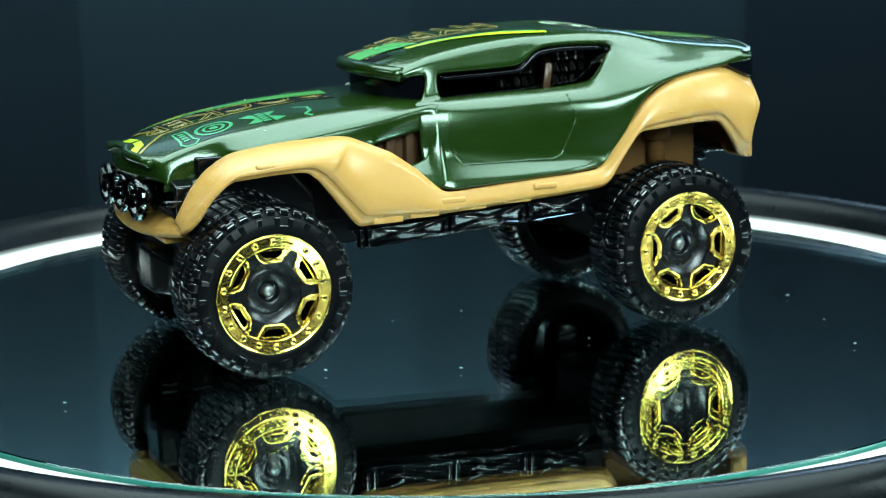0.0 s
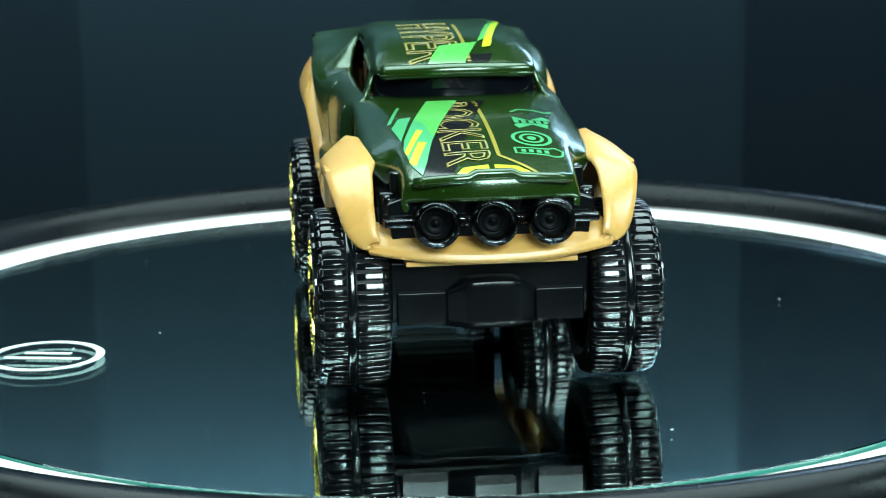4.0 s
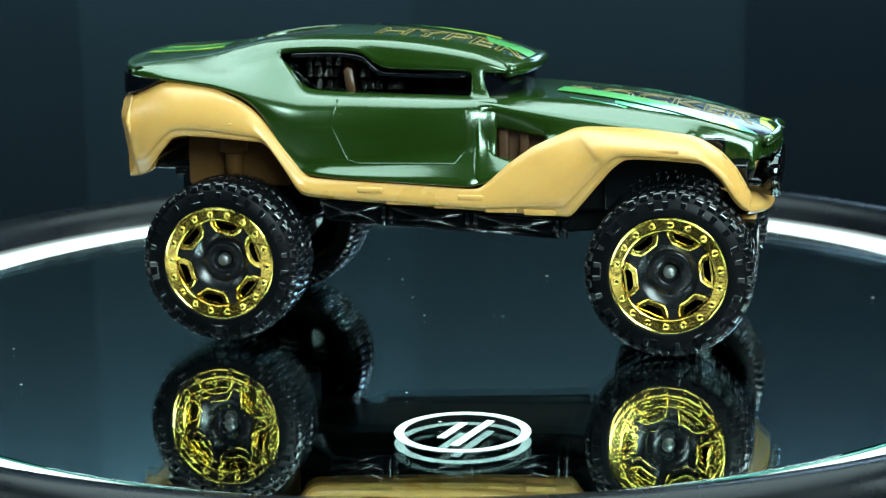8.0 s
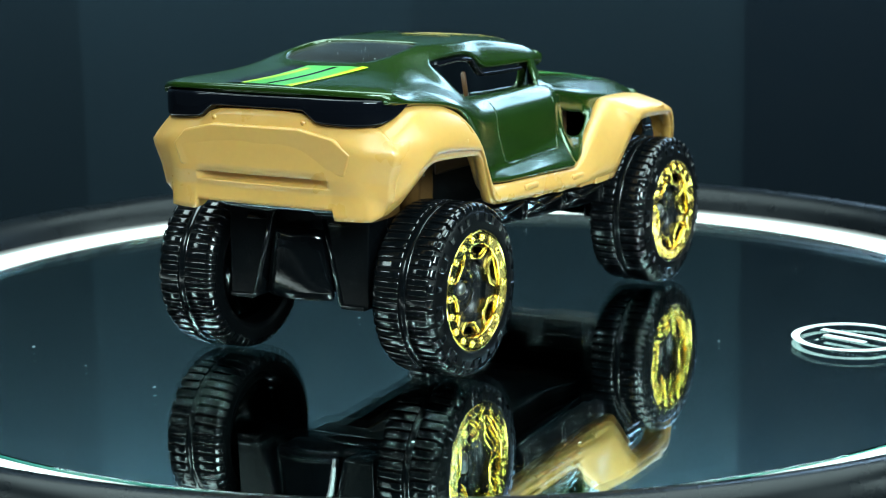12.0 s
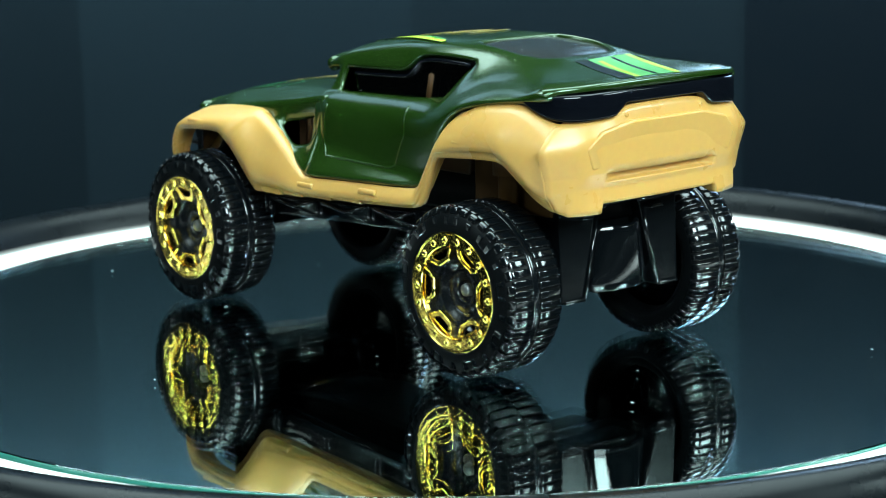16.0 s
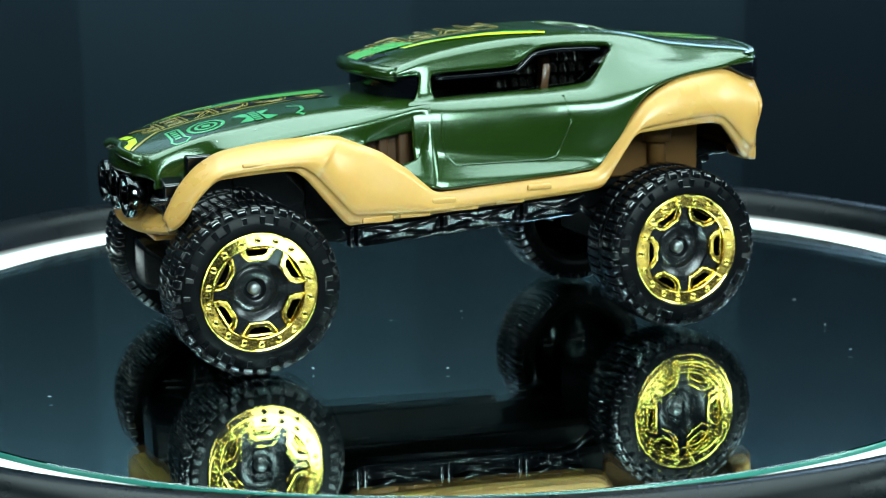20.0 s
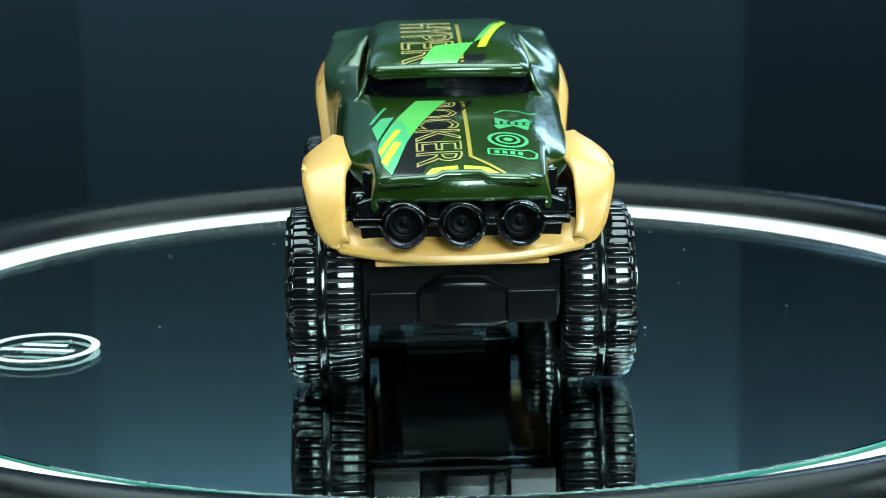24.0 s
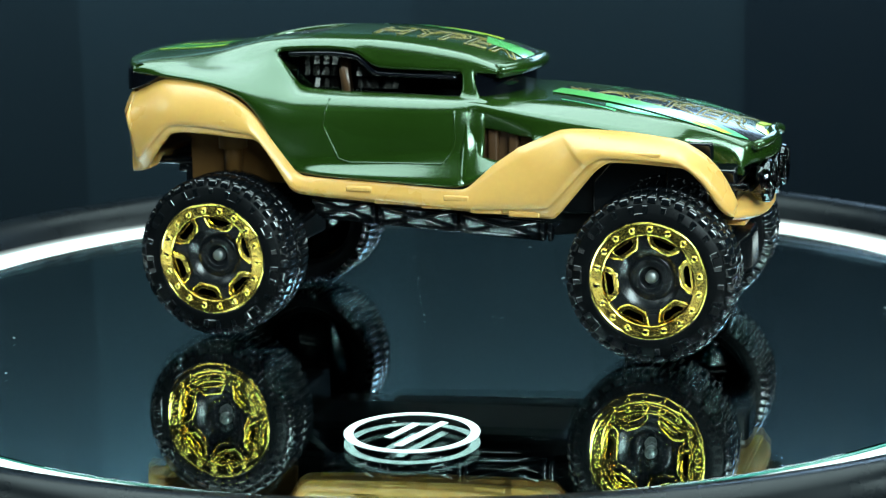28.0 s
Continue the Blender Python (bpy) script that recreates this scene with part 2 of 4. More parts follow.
def tube(points, radius, closed=False, sides=8):
    """A round bar along a line of points."""
    pts = [Vector(p) for p in points]
    n = len(pts)
    rows = []
    for i, p in enumerate(pts):
        a = pts[(i - 1) % n] if closed or i else p
        b = pts[(i + 1) % n] if closed or i < n - 1 else p
        d = (b - a).normalized()
        u = d.cross(Vector((0.13, 0.31, 0.94))).normalized()
        v = d.cross(u)
        rows.append([p + (u * math.cos(2 * math.pi * k / sides) + v * math.sin(2 * math.pi * k / sides)) * radius for k in range(sides)])
    if closed:
        rows.append(rows[0])
    bm = grid(rows, closed=True)
    if closed:
        bmesh.ops.remove_doubles(bm, verts=bm.verts[:], dist=1e-6)
    else:
        bm.verts.ensure_lookup_table()
        bm.faces.new([bm.verts[k] for k in range(sides)][::-1])
        bm.faces.new([bm.verts[len(bm.verts) - sides + k] for k in range(sides)])
    bmesh.ops.recalc_face_normals(bm, faces=bm.faces[:])
    return bm


SUB = ("SUBSURF", 2)


def shell(mm):
    return ("SOLIDIFY", mm * MM)


# ---- the stage: base, lit ring, backdrop ----
base = empty("turntable_base")
tagged(base, "black round turntable base with a glowing white ring inside its rim", "turntable", kind="structure")
part("base_rim", lathe([(76.0, 0.15), (76.5, 1.3), (77.3, 2.7), (78.5, 3.7), (80.0, 3.6), (81.4, 2.4), (82.2, 0.2), (82.4, -6), (82.4, -24), (60, -24)], 160), BASE_BLACK, base, "glossy black plastic rim")
part("light_ring", lathe([(68.3, -0.7), (68.5, -0.15), (76.05, 0.2)], 160), GLOW, base, "glowing white light ring")
part("base_floor", lathe([(76.0, 0.0), (70.5, -2.3), (0.0, -2.4)], 96), BLACK, base)


def flat(name, corners, mat, label, thick=0.006):
    bm = bmesh.new()
    bm.faces.new([bm.verts.new(c) for c in corners])
    ob = part(name, bm, mat, None, label, smooth=False, mods=[("SOLIDIFY", thick)])
    return tagged(ob, label, name.split("_")[0], kind="structure")


flat("table", [(-0.8, -1.0, -0.024), (0.8, -1.0, -0.024), (0.8, 0.165, -0.024), (-0.8, 0.165, -0.024)], BOARD, "matt black table top under the turntable")
WALL_Y = 0.165
# the fourth piece is a thin mid-tone strip that softens an edge like blur
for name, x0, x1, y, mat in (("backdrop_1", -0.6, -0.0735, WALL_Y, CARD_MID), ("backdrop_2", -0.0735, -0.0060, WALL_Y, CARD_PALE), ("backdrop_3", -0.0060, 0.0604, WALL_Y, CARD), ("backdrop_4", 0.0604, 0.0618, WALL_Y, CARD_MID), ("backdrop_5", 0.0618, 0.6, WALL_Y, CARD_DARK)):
    flat(name, [(x0, y, -0.024), (x1, y, -0.024), (x1, y, 0.7), (x0, y, 0.7)], mat, "dark backdrop piece behind the turntable, its tone painted in")
# unseen walls and ceiling, added to close the set and tone reflections
flat("wall_left", [(-0.6, 0.165, -0.024), (-0.6, 0.165, 0.7), (-0.6, -1.0, 0.7), (-0.6, -1.0, -0.024)], ROOM, "unseen dark side wall, added for reflections")
flat("wall_right", [(0.6, 0.165, -0.024), (0.6, -1.0, -0.024), (0.6, -1.0, 0.7), (0.6, 0.165, 0.7)], ROOM, "unseen dark side wall, added for reflections")
flat("wall_back", [(-0.6, -1.0, -0.024), (0.6, -1.0, -0.024), (0.6, -1.0, 0.7), (-0.6, -1.0, 0.7)], ROOM, "unseen dark wall added behind the camera")
flat("ceiling", [(-0.6, -1.0, 0.7), (0.6, -1.0, 0.7), (0.6, 0.165, 0.7), (-0.6, 0.165, 0.7)], ROOM, "unseen dark ceiling, added for reflections")

# ---- the turning mirror disc ----
disc = empty("mirror_disc")
tagged(disc, "round glass mirror plate with a white printed emblem", "mirror plate")
GLASS_T = 1.85
OFF = Vector((-0.00003, 0.0005, 0))
for ob in (
    part("glass_plate", lathe([(0, 0), (67.7, 0.0), (67.9, -0.1), (67.9, -GLASS_T + 0.1), (67.7, -GLASS_T), (0, -GLASS_T)], 192), GLASS, disc, "clear glass plate", smooth=False),
    part("glass_edge", lathe([(67.92, -0.03), (68.05, -0.10), (68.05, -GLASS_T + 0.1), (67.92, -GLASS_T)], 192), EDGE, disc, "polished green glass edge"),
    part("silvering", lathe([(0, -GLASS_T - 0.02), (67.6, -GLASS_T - 0.02), (67.6, -GLASS_T - 0.2), (0, -GLASS_T - 0.2)], 192), MIRROR, disc, "silver mirror coating", smooth=False),
):
    ob.location = OFF
emblem = part("emblem_ring", lathe([(5.7, 0.05), (6.65, 0.05)], 96), PRINT, disc, "white printed ring")
LOGO = Vector((-0.1374, 0.1617, 0)) * 0.228
emblem.location = LOGO
bar_turn = radians(13.5)
for cx, half in ((-1.1, 4.4), (1.1, 2.7)):
    b = part("emblem_bar", sheet([(cx - 0.45, -half), (cx + 0.45, -half), (cx + 0.45, half), (cx - 0.45, half)], 0.05), PRINT, disc, "white printed bar", smooth=False)
    b.location = LOGO
    b.rotation_euler = (0, 0, bar_turn)
flecks = bmesh.new()
rng = random.Random(5)
for _ in range(24):
    a, r, size = rng.uniform(0, 6.283), 62 * math.sqrt(rng.random()), rng.uniform(0.04, 0.13)
    x, y = r * math.cos(a), r * math.sin(a)
    turn_by = rng.uniform(0, 3.14)
    ex, ey = Vector((math.cos(turn_by), math.sin(turn_by))) * size * rng.uniform(1, 2.4), Vector((-math.sin(turn_by), math.cos(turn_by))) * size
    flecks.faces.new([flecks.verts.new(Vector((x + sx * ex.x + sy * ey.x, y + sx * ex.y + sy * ey.y, 0.03)) * MM) for sx, sy in ((-1, -0.6), (1, -1), (0.8, 1), (-0.7, 0.8))])
tagged(part("dust", flecks, PRINT, disc, "scattered pale dust flecks", smooth=False), kind="stuff")

# ---- the toy car: x forward, y to its left, z up, origin under the wheels' middle ----
car = empty("toy_car")
tagged(car, "dark green die-cast off-road toy car with tan fenders, gold wheels", "toy car")


def both(rows):
    """Lines from the middle outwards, mirrored: the full cross-section from right to left."""
    return [(-y, z) for y, z in rows[:0:-1]] + list(rows)


def loft(lines, stations, bend, keep=None, sharp=None):
    """A skin over lengthwise lines; bend(u, y) is how far a point is drawn back along x. keep(i, row) leaves out openings."""
    table = []
    n = len(lines)
    for u in stations:
        rows = both([f(u) for f in lines])
        table.append([(u + bend(u, abs(y)), y, z) for y, z in rows])

    def use(i, j):
        r = (n - 2 - j) if j < n - 1 else (j - (n - 1))
        return keep is None or keep(i, r)

    mirrored = {}
    for r, value in (sharp or {}).items():
        mirrored[n - 1 + r] = mirrored[n - 1 - r] = value
    bm = grid(table, use, sharp=mirrored)
    bmesh.ops.recalc_face_normals(bm, faces=bm.faces[:])
    return bm


# roof, flanks and tail
roof_spine = line([(-39.4, 0, 31.7), (-38.6, 0, 32.1), (-36, 0, 32.1), (-33, 0, 32.3), (-28.3, 0, 32.9), (-24, 0, 33.8), (-21.4, 0, 34.2), (-14.6, 0, 34.75), (-7.9, 0, 34.55), (-1.2, 0, 34.0), (5.5, 0, 32.7), (8.8, 0, 31.7), (9.8, 0, 31.1)])
roof_inner = line([(-39.4, 7, 31.6), (-36, 6.6, 32.1), (-33, 5.6, 32.3), (-29, 4.4, 32.8), (-27.5, 4.3, 33.0), (-26, 5.3, 33.35), (-24, 6.6, 33.7), (-22, 6.9, 34.05), (-19, 6.7, 34.4), (-16.3, 5.8, 34.6), (-14.6, 5.6, 34.65), (-7.9, 5.6, 34.5), (-1.2, 5.4, 33.9), (5.5, 5.6, 32.6), (8.8, 5.6, 31.6), (9.8, 5.6, 31.0)])
roof_edge = line([(-39.4, 13.0, 31.5), (-37, 12.8, 31.9), (-33, 11.3, 32.1), (-28, 9.3, 32.6), (-24, 8.3, 33.4), (-21, 8.1, 33.8), (-15, 8.2, 34.2), (-5, 8.5, 33.7), (3, 8.9, 32.5), (7, 9.2, 31.6), (9.8, 9.0, 30.9)])
roof_gutter = line([(-39.4, 13.9, 31.2), (-37, 13.9, 31.4), (-33, 12.9, 31.4), (-28, 11.2, 31.7), (-23, 9.6, 32.4), (-19.6, 9.2, 33.0), (-13.5, 9.2, 33.2), (-10.4, 9.2, 32.9), (-7.6, 9.5, 31.0), (2.9, 9.6, 30.7), (5, 9.5, 30.6), (9.8, 9.0, 30.4)])
window_top = line([(-39.4, 14.2, 31.0), (-37, 14.3, 31.1), (-33, 13.7, 30.9), (-28, 12.5, 31.1), (-23, 10.8, 31.4), (-21.2, 10.2, 31.9), (-19.6, 9.7, 32.4), (-18, 10.2, 30.8), (-16.4, 10.6, 28.8), (2.9, 10.5, 28.0), (5.2, 10.4, 27.9)])
window_sill = line([(-39.4, 14.3, 30.8), (-37, 14.45, 30.9), (-33, 14.2, 30.6), (-28, 13.8, 30.5), (-24, 13.9, 30.0), (-20, 13.5, 29.0), (-16, 12.6, 28.2), (-10, 12.2, 27.8), (2.9, 11.9, 27.5), (5.2, 11.1, 27.5)])
shoulder = line([(-39.4, 14.3, 30.6), (-36, 14.45, 30.4), (-30, 14.6, 30.0), (-25.9, 15.0, 29.5), (-22.4, 15.2, 28.5), (-20, 15.1, 27.6), (-16, 14.3, 26.8), (-10, 13.4, 26.6), (2.9, 12.8, 26.5), (5.2, 12.1, 26.5)])
flank_top = line([(-39.4, 14.2, 30.5), (-36, 14.4, 30.25), (-30, 14.5, 29.8), (-25.9, 14.9, 29.2), (-22.4, 15.1, 28.1), (-20.2, 15.1, 26.2), (-17, 14.6, 24.2), (-13, 13.8, 23.5), (2.9, 13.1, 23.5), (5.2, 12.4, 23.5)])
flank_low = line([(-39.4, 14.1, 30.45), (-36, 14.3, 30.15), (-30, 14.4, 29.7), (-25.9, 14.8, 29.1), (-22.4, 15.0, 28.0), (-20.2, 15.0, 25.9), (-18, 14.6, 22.2), (-15.8, 14.0, 20.4), (-12, 13.7, 20.3), (-5, 13.5, 20.8), (2.9, 13.2, 21.9), (5.2, 12.5, 22.4)])
skirt_top = line([(-39.4, 14.0, 30.4), (-36, 14.2, 30.05), (-30, 14.3, 29.6), (-25.9, 14.7, 29.0), (-22.4, 14.9, 27.9), (-20.2, 14.9, 25.7), (-18, 14.7, 21.9), (-16.2, 14.3, 19.5), (-12, 15.0, 19.3), (0, 15.3, 18.75), (3.6, 15.3, 18.55), (5.2, 14.5, 18.9)])
skirt_edge = line([(-39.4, 13.7, 30.35), (-36, 14.0, 29.95), (-30, 14.1, 29.5), (-25.9, 14.1, 28.9), (-22.4, 14.1, 27.8), (-20.2, 14.0, 25.5), (-18, 14.0, 21.6), (-16.2, 14.1, 19.1), (-12, 14.8, 18.8), (0, 15.1, 18.3), (3.6, 15.1, 18.15), (5.2, 14.3, 18.5)])
ROOF = [roof_spine, roof_inner, roof_edge, roof_gutter, window_top, window_sill, shoulder, flank_top, flank_low, skirt_top, skirt_edge]
ROOF_X = [-39.4, -38.8, -37.5, -36, -34, -32, -30, -28, -26, -24.2, -22.6, -21.2, -19.7, -18.4, -17.3, -16.3, -14.8, -13, -11.4, -10.2, -9, -7.8, -6.5, -4.5, -2, 0.5, 2.0, 2.9, 3.9, 5.0, 6.2, 7.6, 8.8, 9.5, 9.8]
FIRST, LAST, PILLAR = ROOF_X.index(-19.7), ROOF_X.index(2.9), ROOF_X.index(5.0)


def roof_bend(u, y):
    if u > 3 and y > 9.7:
        return 0.0
    if u > 3:
        return -3.0 * ((u - 3) / 6.8) * (y / 9.0) ** 2.5
    if u < -30:
        return 3.2 * ((-30 - u) / 9.4) ** 1.2 * (y / 14.3) ** 2.5
    return 0.0


def roof_keep(i, r):
    if r == 3 and FIRST <= i < LAST:
        return False
    if r == 3 and i >= PILLAR or r > 3 and i > PILLAR:
        return False
    if -27.0 < ROOF_X[i] < -17.0 and r == 0:
        return False
    return True


cabin = part("cabin_shell", loft(ROOF, ROOF_X, roof_bend, roof_keep, {1: 0.75, 2: 0.35, 3: 0.5, 4: 0.5, 8: 0.4, 9: 0.6}), GREEN, car, "glossy dark green painted cabin and flanks", mods=[shell(0.7), SUB])

# bonnet and front wings
bonnet_spine = line([(4.2, 0, 28.2), (10.4, 0, 28.0), (18.8, 0, 27.4), (25.4, 0, 26.5), (32, 0, 25.1), (36, 0, 24.0), (37.2, 0, 23.6), (37.6, 0, 23.2), (37.8, 0, 22.2), (37.9, 0, 21.2)])
bonnet_inner = line([(4.2, 5, 28.1), (10.4, 5, 27.9), (18.8, 5, 27.3), (25.4, 5, 26.4), (32, 4.8, 25.0), (36, 4.6, 23.9), (37.2, 4.5, 23.5), (37.6, 4.5, 23.1), (37.8, 4.4, 22.1), (37.9, 4.4, 21.0)])
bonnet_edge = line([(4.2, 9.5, 27.8), (10.4, 9.3, 27.6), (18.8, 9.0, 26.9), (25.4, 8.9, 25.9), (32, 8.7, 24.5), (36, 8.5, 23.4), (37.2, 8.4, 23.0), (37.6, 8.3, 22.6), (37.8, 8.3, 21.7), (37.9, 8.2, 20.8)])
wing_top = line([(3.2, 11.4, 27.45), (4.2, 12.0, 27.4), (8, 12.0, 26.7), (13, 12.1, 25.9), (18, 12.0, 25.2), (25, 11.8, 24.2), (27, 11.4, 23.8), (29, 9.9, 23.6), (32, 9.3, 23.2), (36, 9.0, 22.4), (37.9, 9.2, 20.6)])
vent_top = line([(3.2, 12.2, 25.4), (4.2, 12.75, 25.2), (5.3, 11.6, 24.6), (8, 11.7, 24.1), (11, 12.1, 23.6), (13, 12.3, 24.2), (18, 12.2, 24.2), (25, 11.9, 23.6), (27, 11.4, 23.1), (29, 9.8, 22.2), (32, 9.2, 21.6), (36, 8.9, 20.8), (37.9, 9.1, 20.2)])
vent_foot = line([(3.2, 12.6, 22.6), (4.2, 13.2, 22.6), (5.3, 13.1, 22.0), (8.6, 13.1, 21.3), (11, 12.9, 23.1), (13, 12.6, 23.9), (18, 12.2, 23.9), (25, 11.8, 23.1), (27, 11.3, 22.7), (29, 9.7, 21.4), (32, 9.1, 20.8), (37.9, 9.0, 19.9)])
wing_edge = line([(3.2, 14.7, 18.3), (4.2, 15.25, 18.4), (6, 15.1, 19.2), (8.6, 14.6, 20.8), (11, 13.8, 22.4), (13, 13.0, 23.4), (18, 12.2, 23.7), (25, 11.6, 22.7), (27, 11.2, 22.3), (29, 9.6, 20.8), (32, 9.0, 20.2), (37.9, 8.9, 19.7)])
HOOD = [bonnet_spine, bonnet_inner, bonnet_edge, wing_top, vent_top, vent_foot, wing_edge]
HOOD_X = [3.2, 3.7, 4.2, 4.8, 5.4, 6.6, 8, 9.2, 10.4, 11.6, 13, 15, 17.5, 20, 22.5, 25, 26.6, 27.6, 28.6, 30, 32, 33.6, 35, 36.2, 37.0, 37.4, 37.6, 37.75, 37.9]


def hood_bend(u, y):
    return -3.2 * max(0.0, (u - 26) / 12) ** 1.5 * (y / 9.0) ** 2.2


def hood_keep(i, r):
    return not (r == 4 and 5.3 <= HOOD_X[i] < 11.0)


hood = part("bonnet_shell", loft(HOOD, HOOD_X, hood_bend, hood_keep, {2: 0.85, 3: 0.5, 5: 0.3}), GREEN, car, "glossy dark green painted bonnet", mods=[shell(0.7), SUB])

# raised lip along the bonnet's front edge, with a step in the middle
lip = [(35.9, -7.9, 22.75), (36.4, -6.4, 22.95), (36.95, -4.2, 23.15), (37.1, -2.6, 23.25), (36.7, -1.8, 23.6), (36.7, 1.8, 23.6), (37.1, 2.6, 23.25), (36.95, 4.2, 23.15), (36.4, 6.4, 22.95), (35.9, 7.9, 22.75)]
part("bonnet_lip", tube([(x, y, z + 0.12) for x, y, z in lip], 0.55, sides=18), GREEN, car, "raised dark green lip")

roof_lip = [(9.05 - 2.9 * (abs(y) / 9.0) ** 2.5, y, 31.0 - 0.005 * y * y) for y in np.linspace(-8.4, 8.4, 25)]
part("roof_lip", tube(roof_lip, 0.85, sides=24), GREEN, car, "raised dark green lip above the windscreen")

# glazing
ws = []
for k in range(-8, 9):
    y = 9.35 * k / 8
    x = 8.4 - 4.2 * (abs(k) / 8) ** 2.6
    ws.append([(x - 0.1, y, 26.8), (x, y, 28.2), (x + 0.1, y * 0.985, 29.6), (x + 0.2, y * 0.96, 31.4)])
part("windscreen", grid(ws), SMOKE, car, "near-black curved windscreen", mods=[SUB])
for side in (1, -1):
    pane, bead = [], []
    for u in np.linspace(-20.2, 4.2, 44):
        (ya, za), (yb, zb) = ROOF[3](u), ROOF[4](u)
        pane.append([(u, side * (9.05 - 0.35 * k), zb - 0.6 + (za - zb + 1.0) * k) for k in (0, 0.5, 1)])
        if -18.6 < u < 2.4:
            bead.append((u, side * 9.0, za - 0.75))
    part("side_window", grid(pane), TINT, car, "tinted side window")
    part("window_bead", tube(bead, 0.28), SMOKE, car, "glossy black bead along the window top")
rw = []
hexagon = pchip([(-27.6, 5.2), (-26.0, 6.2), (-22.0, 7.6), (-17.4, 6.8), (-15.9, 6.4)])
for u in np.linspace(-27.6, -15.9, 16):
    zc, w = ROOF[0](u)[1], hexagon(u)
    rw.append([(u, f * w, zc - 0.3 - 0.004 * (f * w) ** 2) for f in (-1, -0.6, 0, 0.6, 1)])
part("rear_window", grid(rw), DUSTY, car, "black rear window panel", mods=[SUB])

# cabin inside
part("interior_tub", prism([(-19, 27), (4, 26), (5, 20), (-18, 20)], -8.8, 8.8, 0.4), INSIDE, car, "brown moulded interior")
for side in (1, -1):
    part("seat_back", box(-13.2, -10.4, side * 4.5 - 2.9, side * 4.5 + 2.9, 26, 31.6, 0.6), INSIDE, car, "brown moulded seat")
part("roll_bar", tube([(-11.2, -8.6, 26.5), (-11.8, -8.4, 30.5), (-12.2, -6.5, 32.4), (-12.2, 6.5, 32.4), (-11.8, 8.4, 30.5), (-11.2, 8.6, 26.5)], 0.75), INSIDE, car)
for side in (1, -1):
    # faceted ribs, added for glints refracted in the rear half of the side window
    rack = part("rib_panel", box(-18.2, -5.0, side * 7.2 - 0.3, side * 7.2 + 0.3, 26.5, 31.6, 0.2), SMOKE, car, "black panel with faceted ribs added for the window's glints")
    rib = bmesh.new()
    pts = [rib.verts.new(Vector(p) * MM) for p in ((-0.46, 0, -0.55), (0.46, 0, -0.55), (0.0, side * 0.42, -0.5), (-0.42, -side * 0.38, 0.55), (0.42, -side * 0.38, 0.55), (0.0, side * 0.02, 0.5))]
    for q in ((0, 2, 5, 3), (2, 1, 4, 5), (0, 1, 2), (3, 5, 4)):
        rib.faces.new([pts[k] for k in q])
    bmesh.ops.recalc_face_normals(rib, faces=rib.faces[:])
    cut = bpy.data.meshes.new("rib")
    rib.to_mesh(cut)
    rib.free()
    cut.materials.append(FACET)
    turn_rng = random.Random(3)
    for x in (-16.9, -15.7, -14.5, -13.4, -10.4, -9.4, -8.4, -6.9, -6.0):
        for z in (28.9, 30.3, 31.6):
            if z > 31 and x > -8 or z < 29 and x < -16:
                continue
            ob = new("rib", cut)
            ob.parent = rack
            ob.matrix_basis = pose(x * MM, side * 7.75 * MM, z * MM, side * turn_rng.uniform(-7, 7), 0, turn_rng.uniform(-9, 9))
    part("vent_fin", box(6.0, 7.2, side * 9.7 - 0.9, side * 9.7 + 0.9, 20.5, 25, 0.3), INSIDE, car)
    part("vent_fin", box(8.4, 9.6, side * 9.7 - 0.9, side * 9.7 + 0.9, 20.5, 25, 0.3), INSIDE, car)
    part("vent_back", box(4.6, 12.5, side * 9.0 - 0.6, side * 9.0 + 0.6, 20.0, 25.4, 0.2), INSIDE, car)

# tan fenders and sills: stations of upper edge, lower edge, lower half-width, widest half-width and, at the tail, the two middle half-widths
TAIL_FENDER = [
    (-36.5, 28.0, 13.3, -36.1, 18.8, 13.4, 15.7, 16.1, 14.9),
    (-35.4, 28.5, 13.6, -35.4, 18.9, 13.5, 15.9, 15.9, 15.2),
    (-33.8, 29.2, 13.9, -34.3, 20.0, 14.5, 16.1, 15.8, 15.8),
    (-32.4, 29.7, 14.0, -32.5, 22.0, 15.4, 16.3, 15.7, 16.2),
    (-30.8, 29.7, 14.1, -31.1, 23.4, 15.9, 16.4, 15.7, 16.4),
    (-28.4, 29.5, 14.3, -29.9, 23.75, 16.0, 16.4, 15.8, 16.4),
    (-26.0, 29.1, 14.6, -27.0, 23.65, 16.0, 16.4, 15.9, 16.4),
    (-23.2, 27.9, 14.9, -22.2, 23.25, 15.9, 16.3, 15.9, 16.3),
    (-21.6, 26.8, 15.0, -20.4, 23.1, 15.8, 16.2, 15.8, 16.2),
    (-20.5, 25.7, 15.0, -19.5, 22.4, 15.7, 16.0, 15.7, 16.0),
]
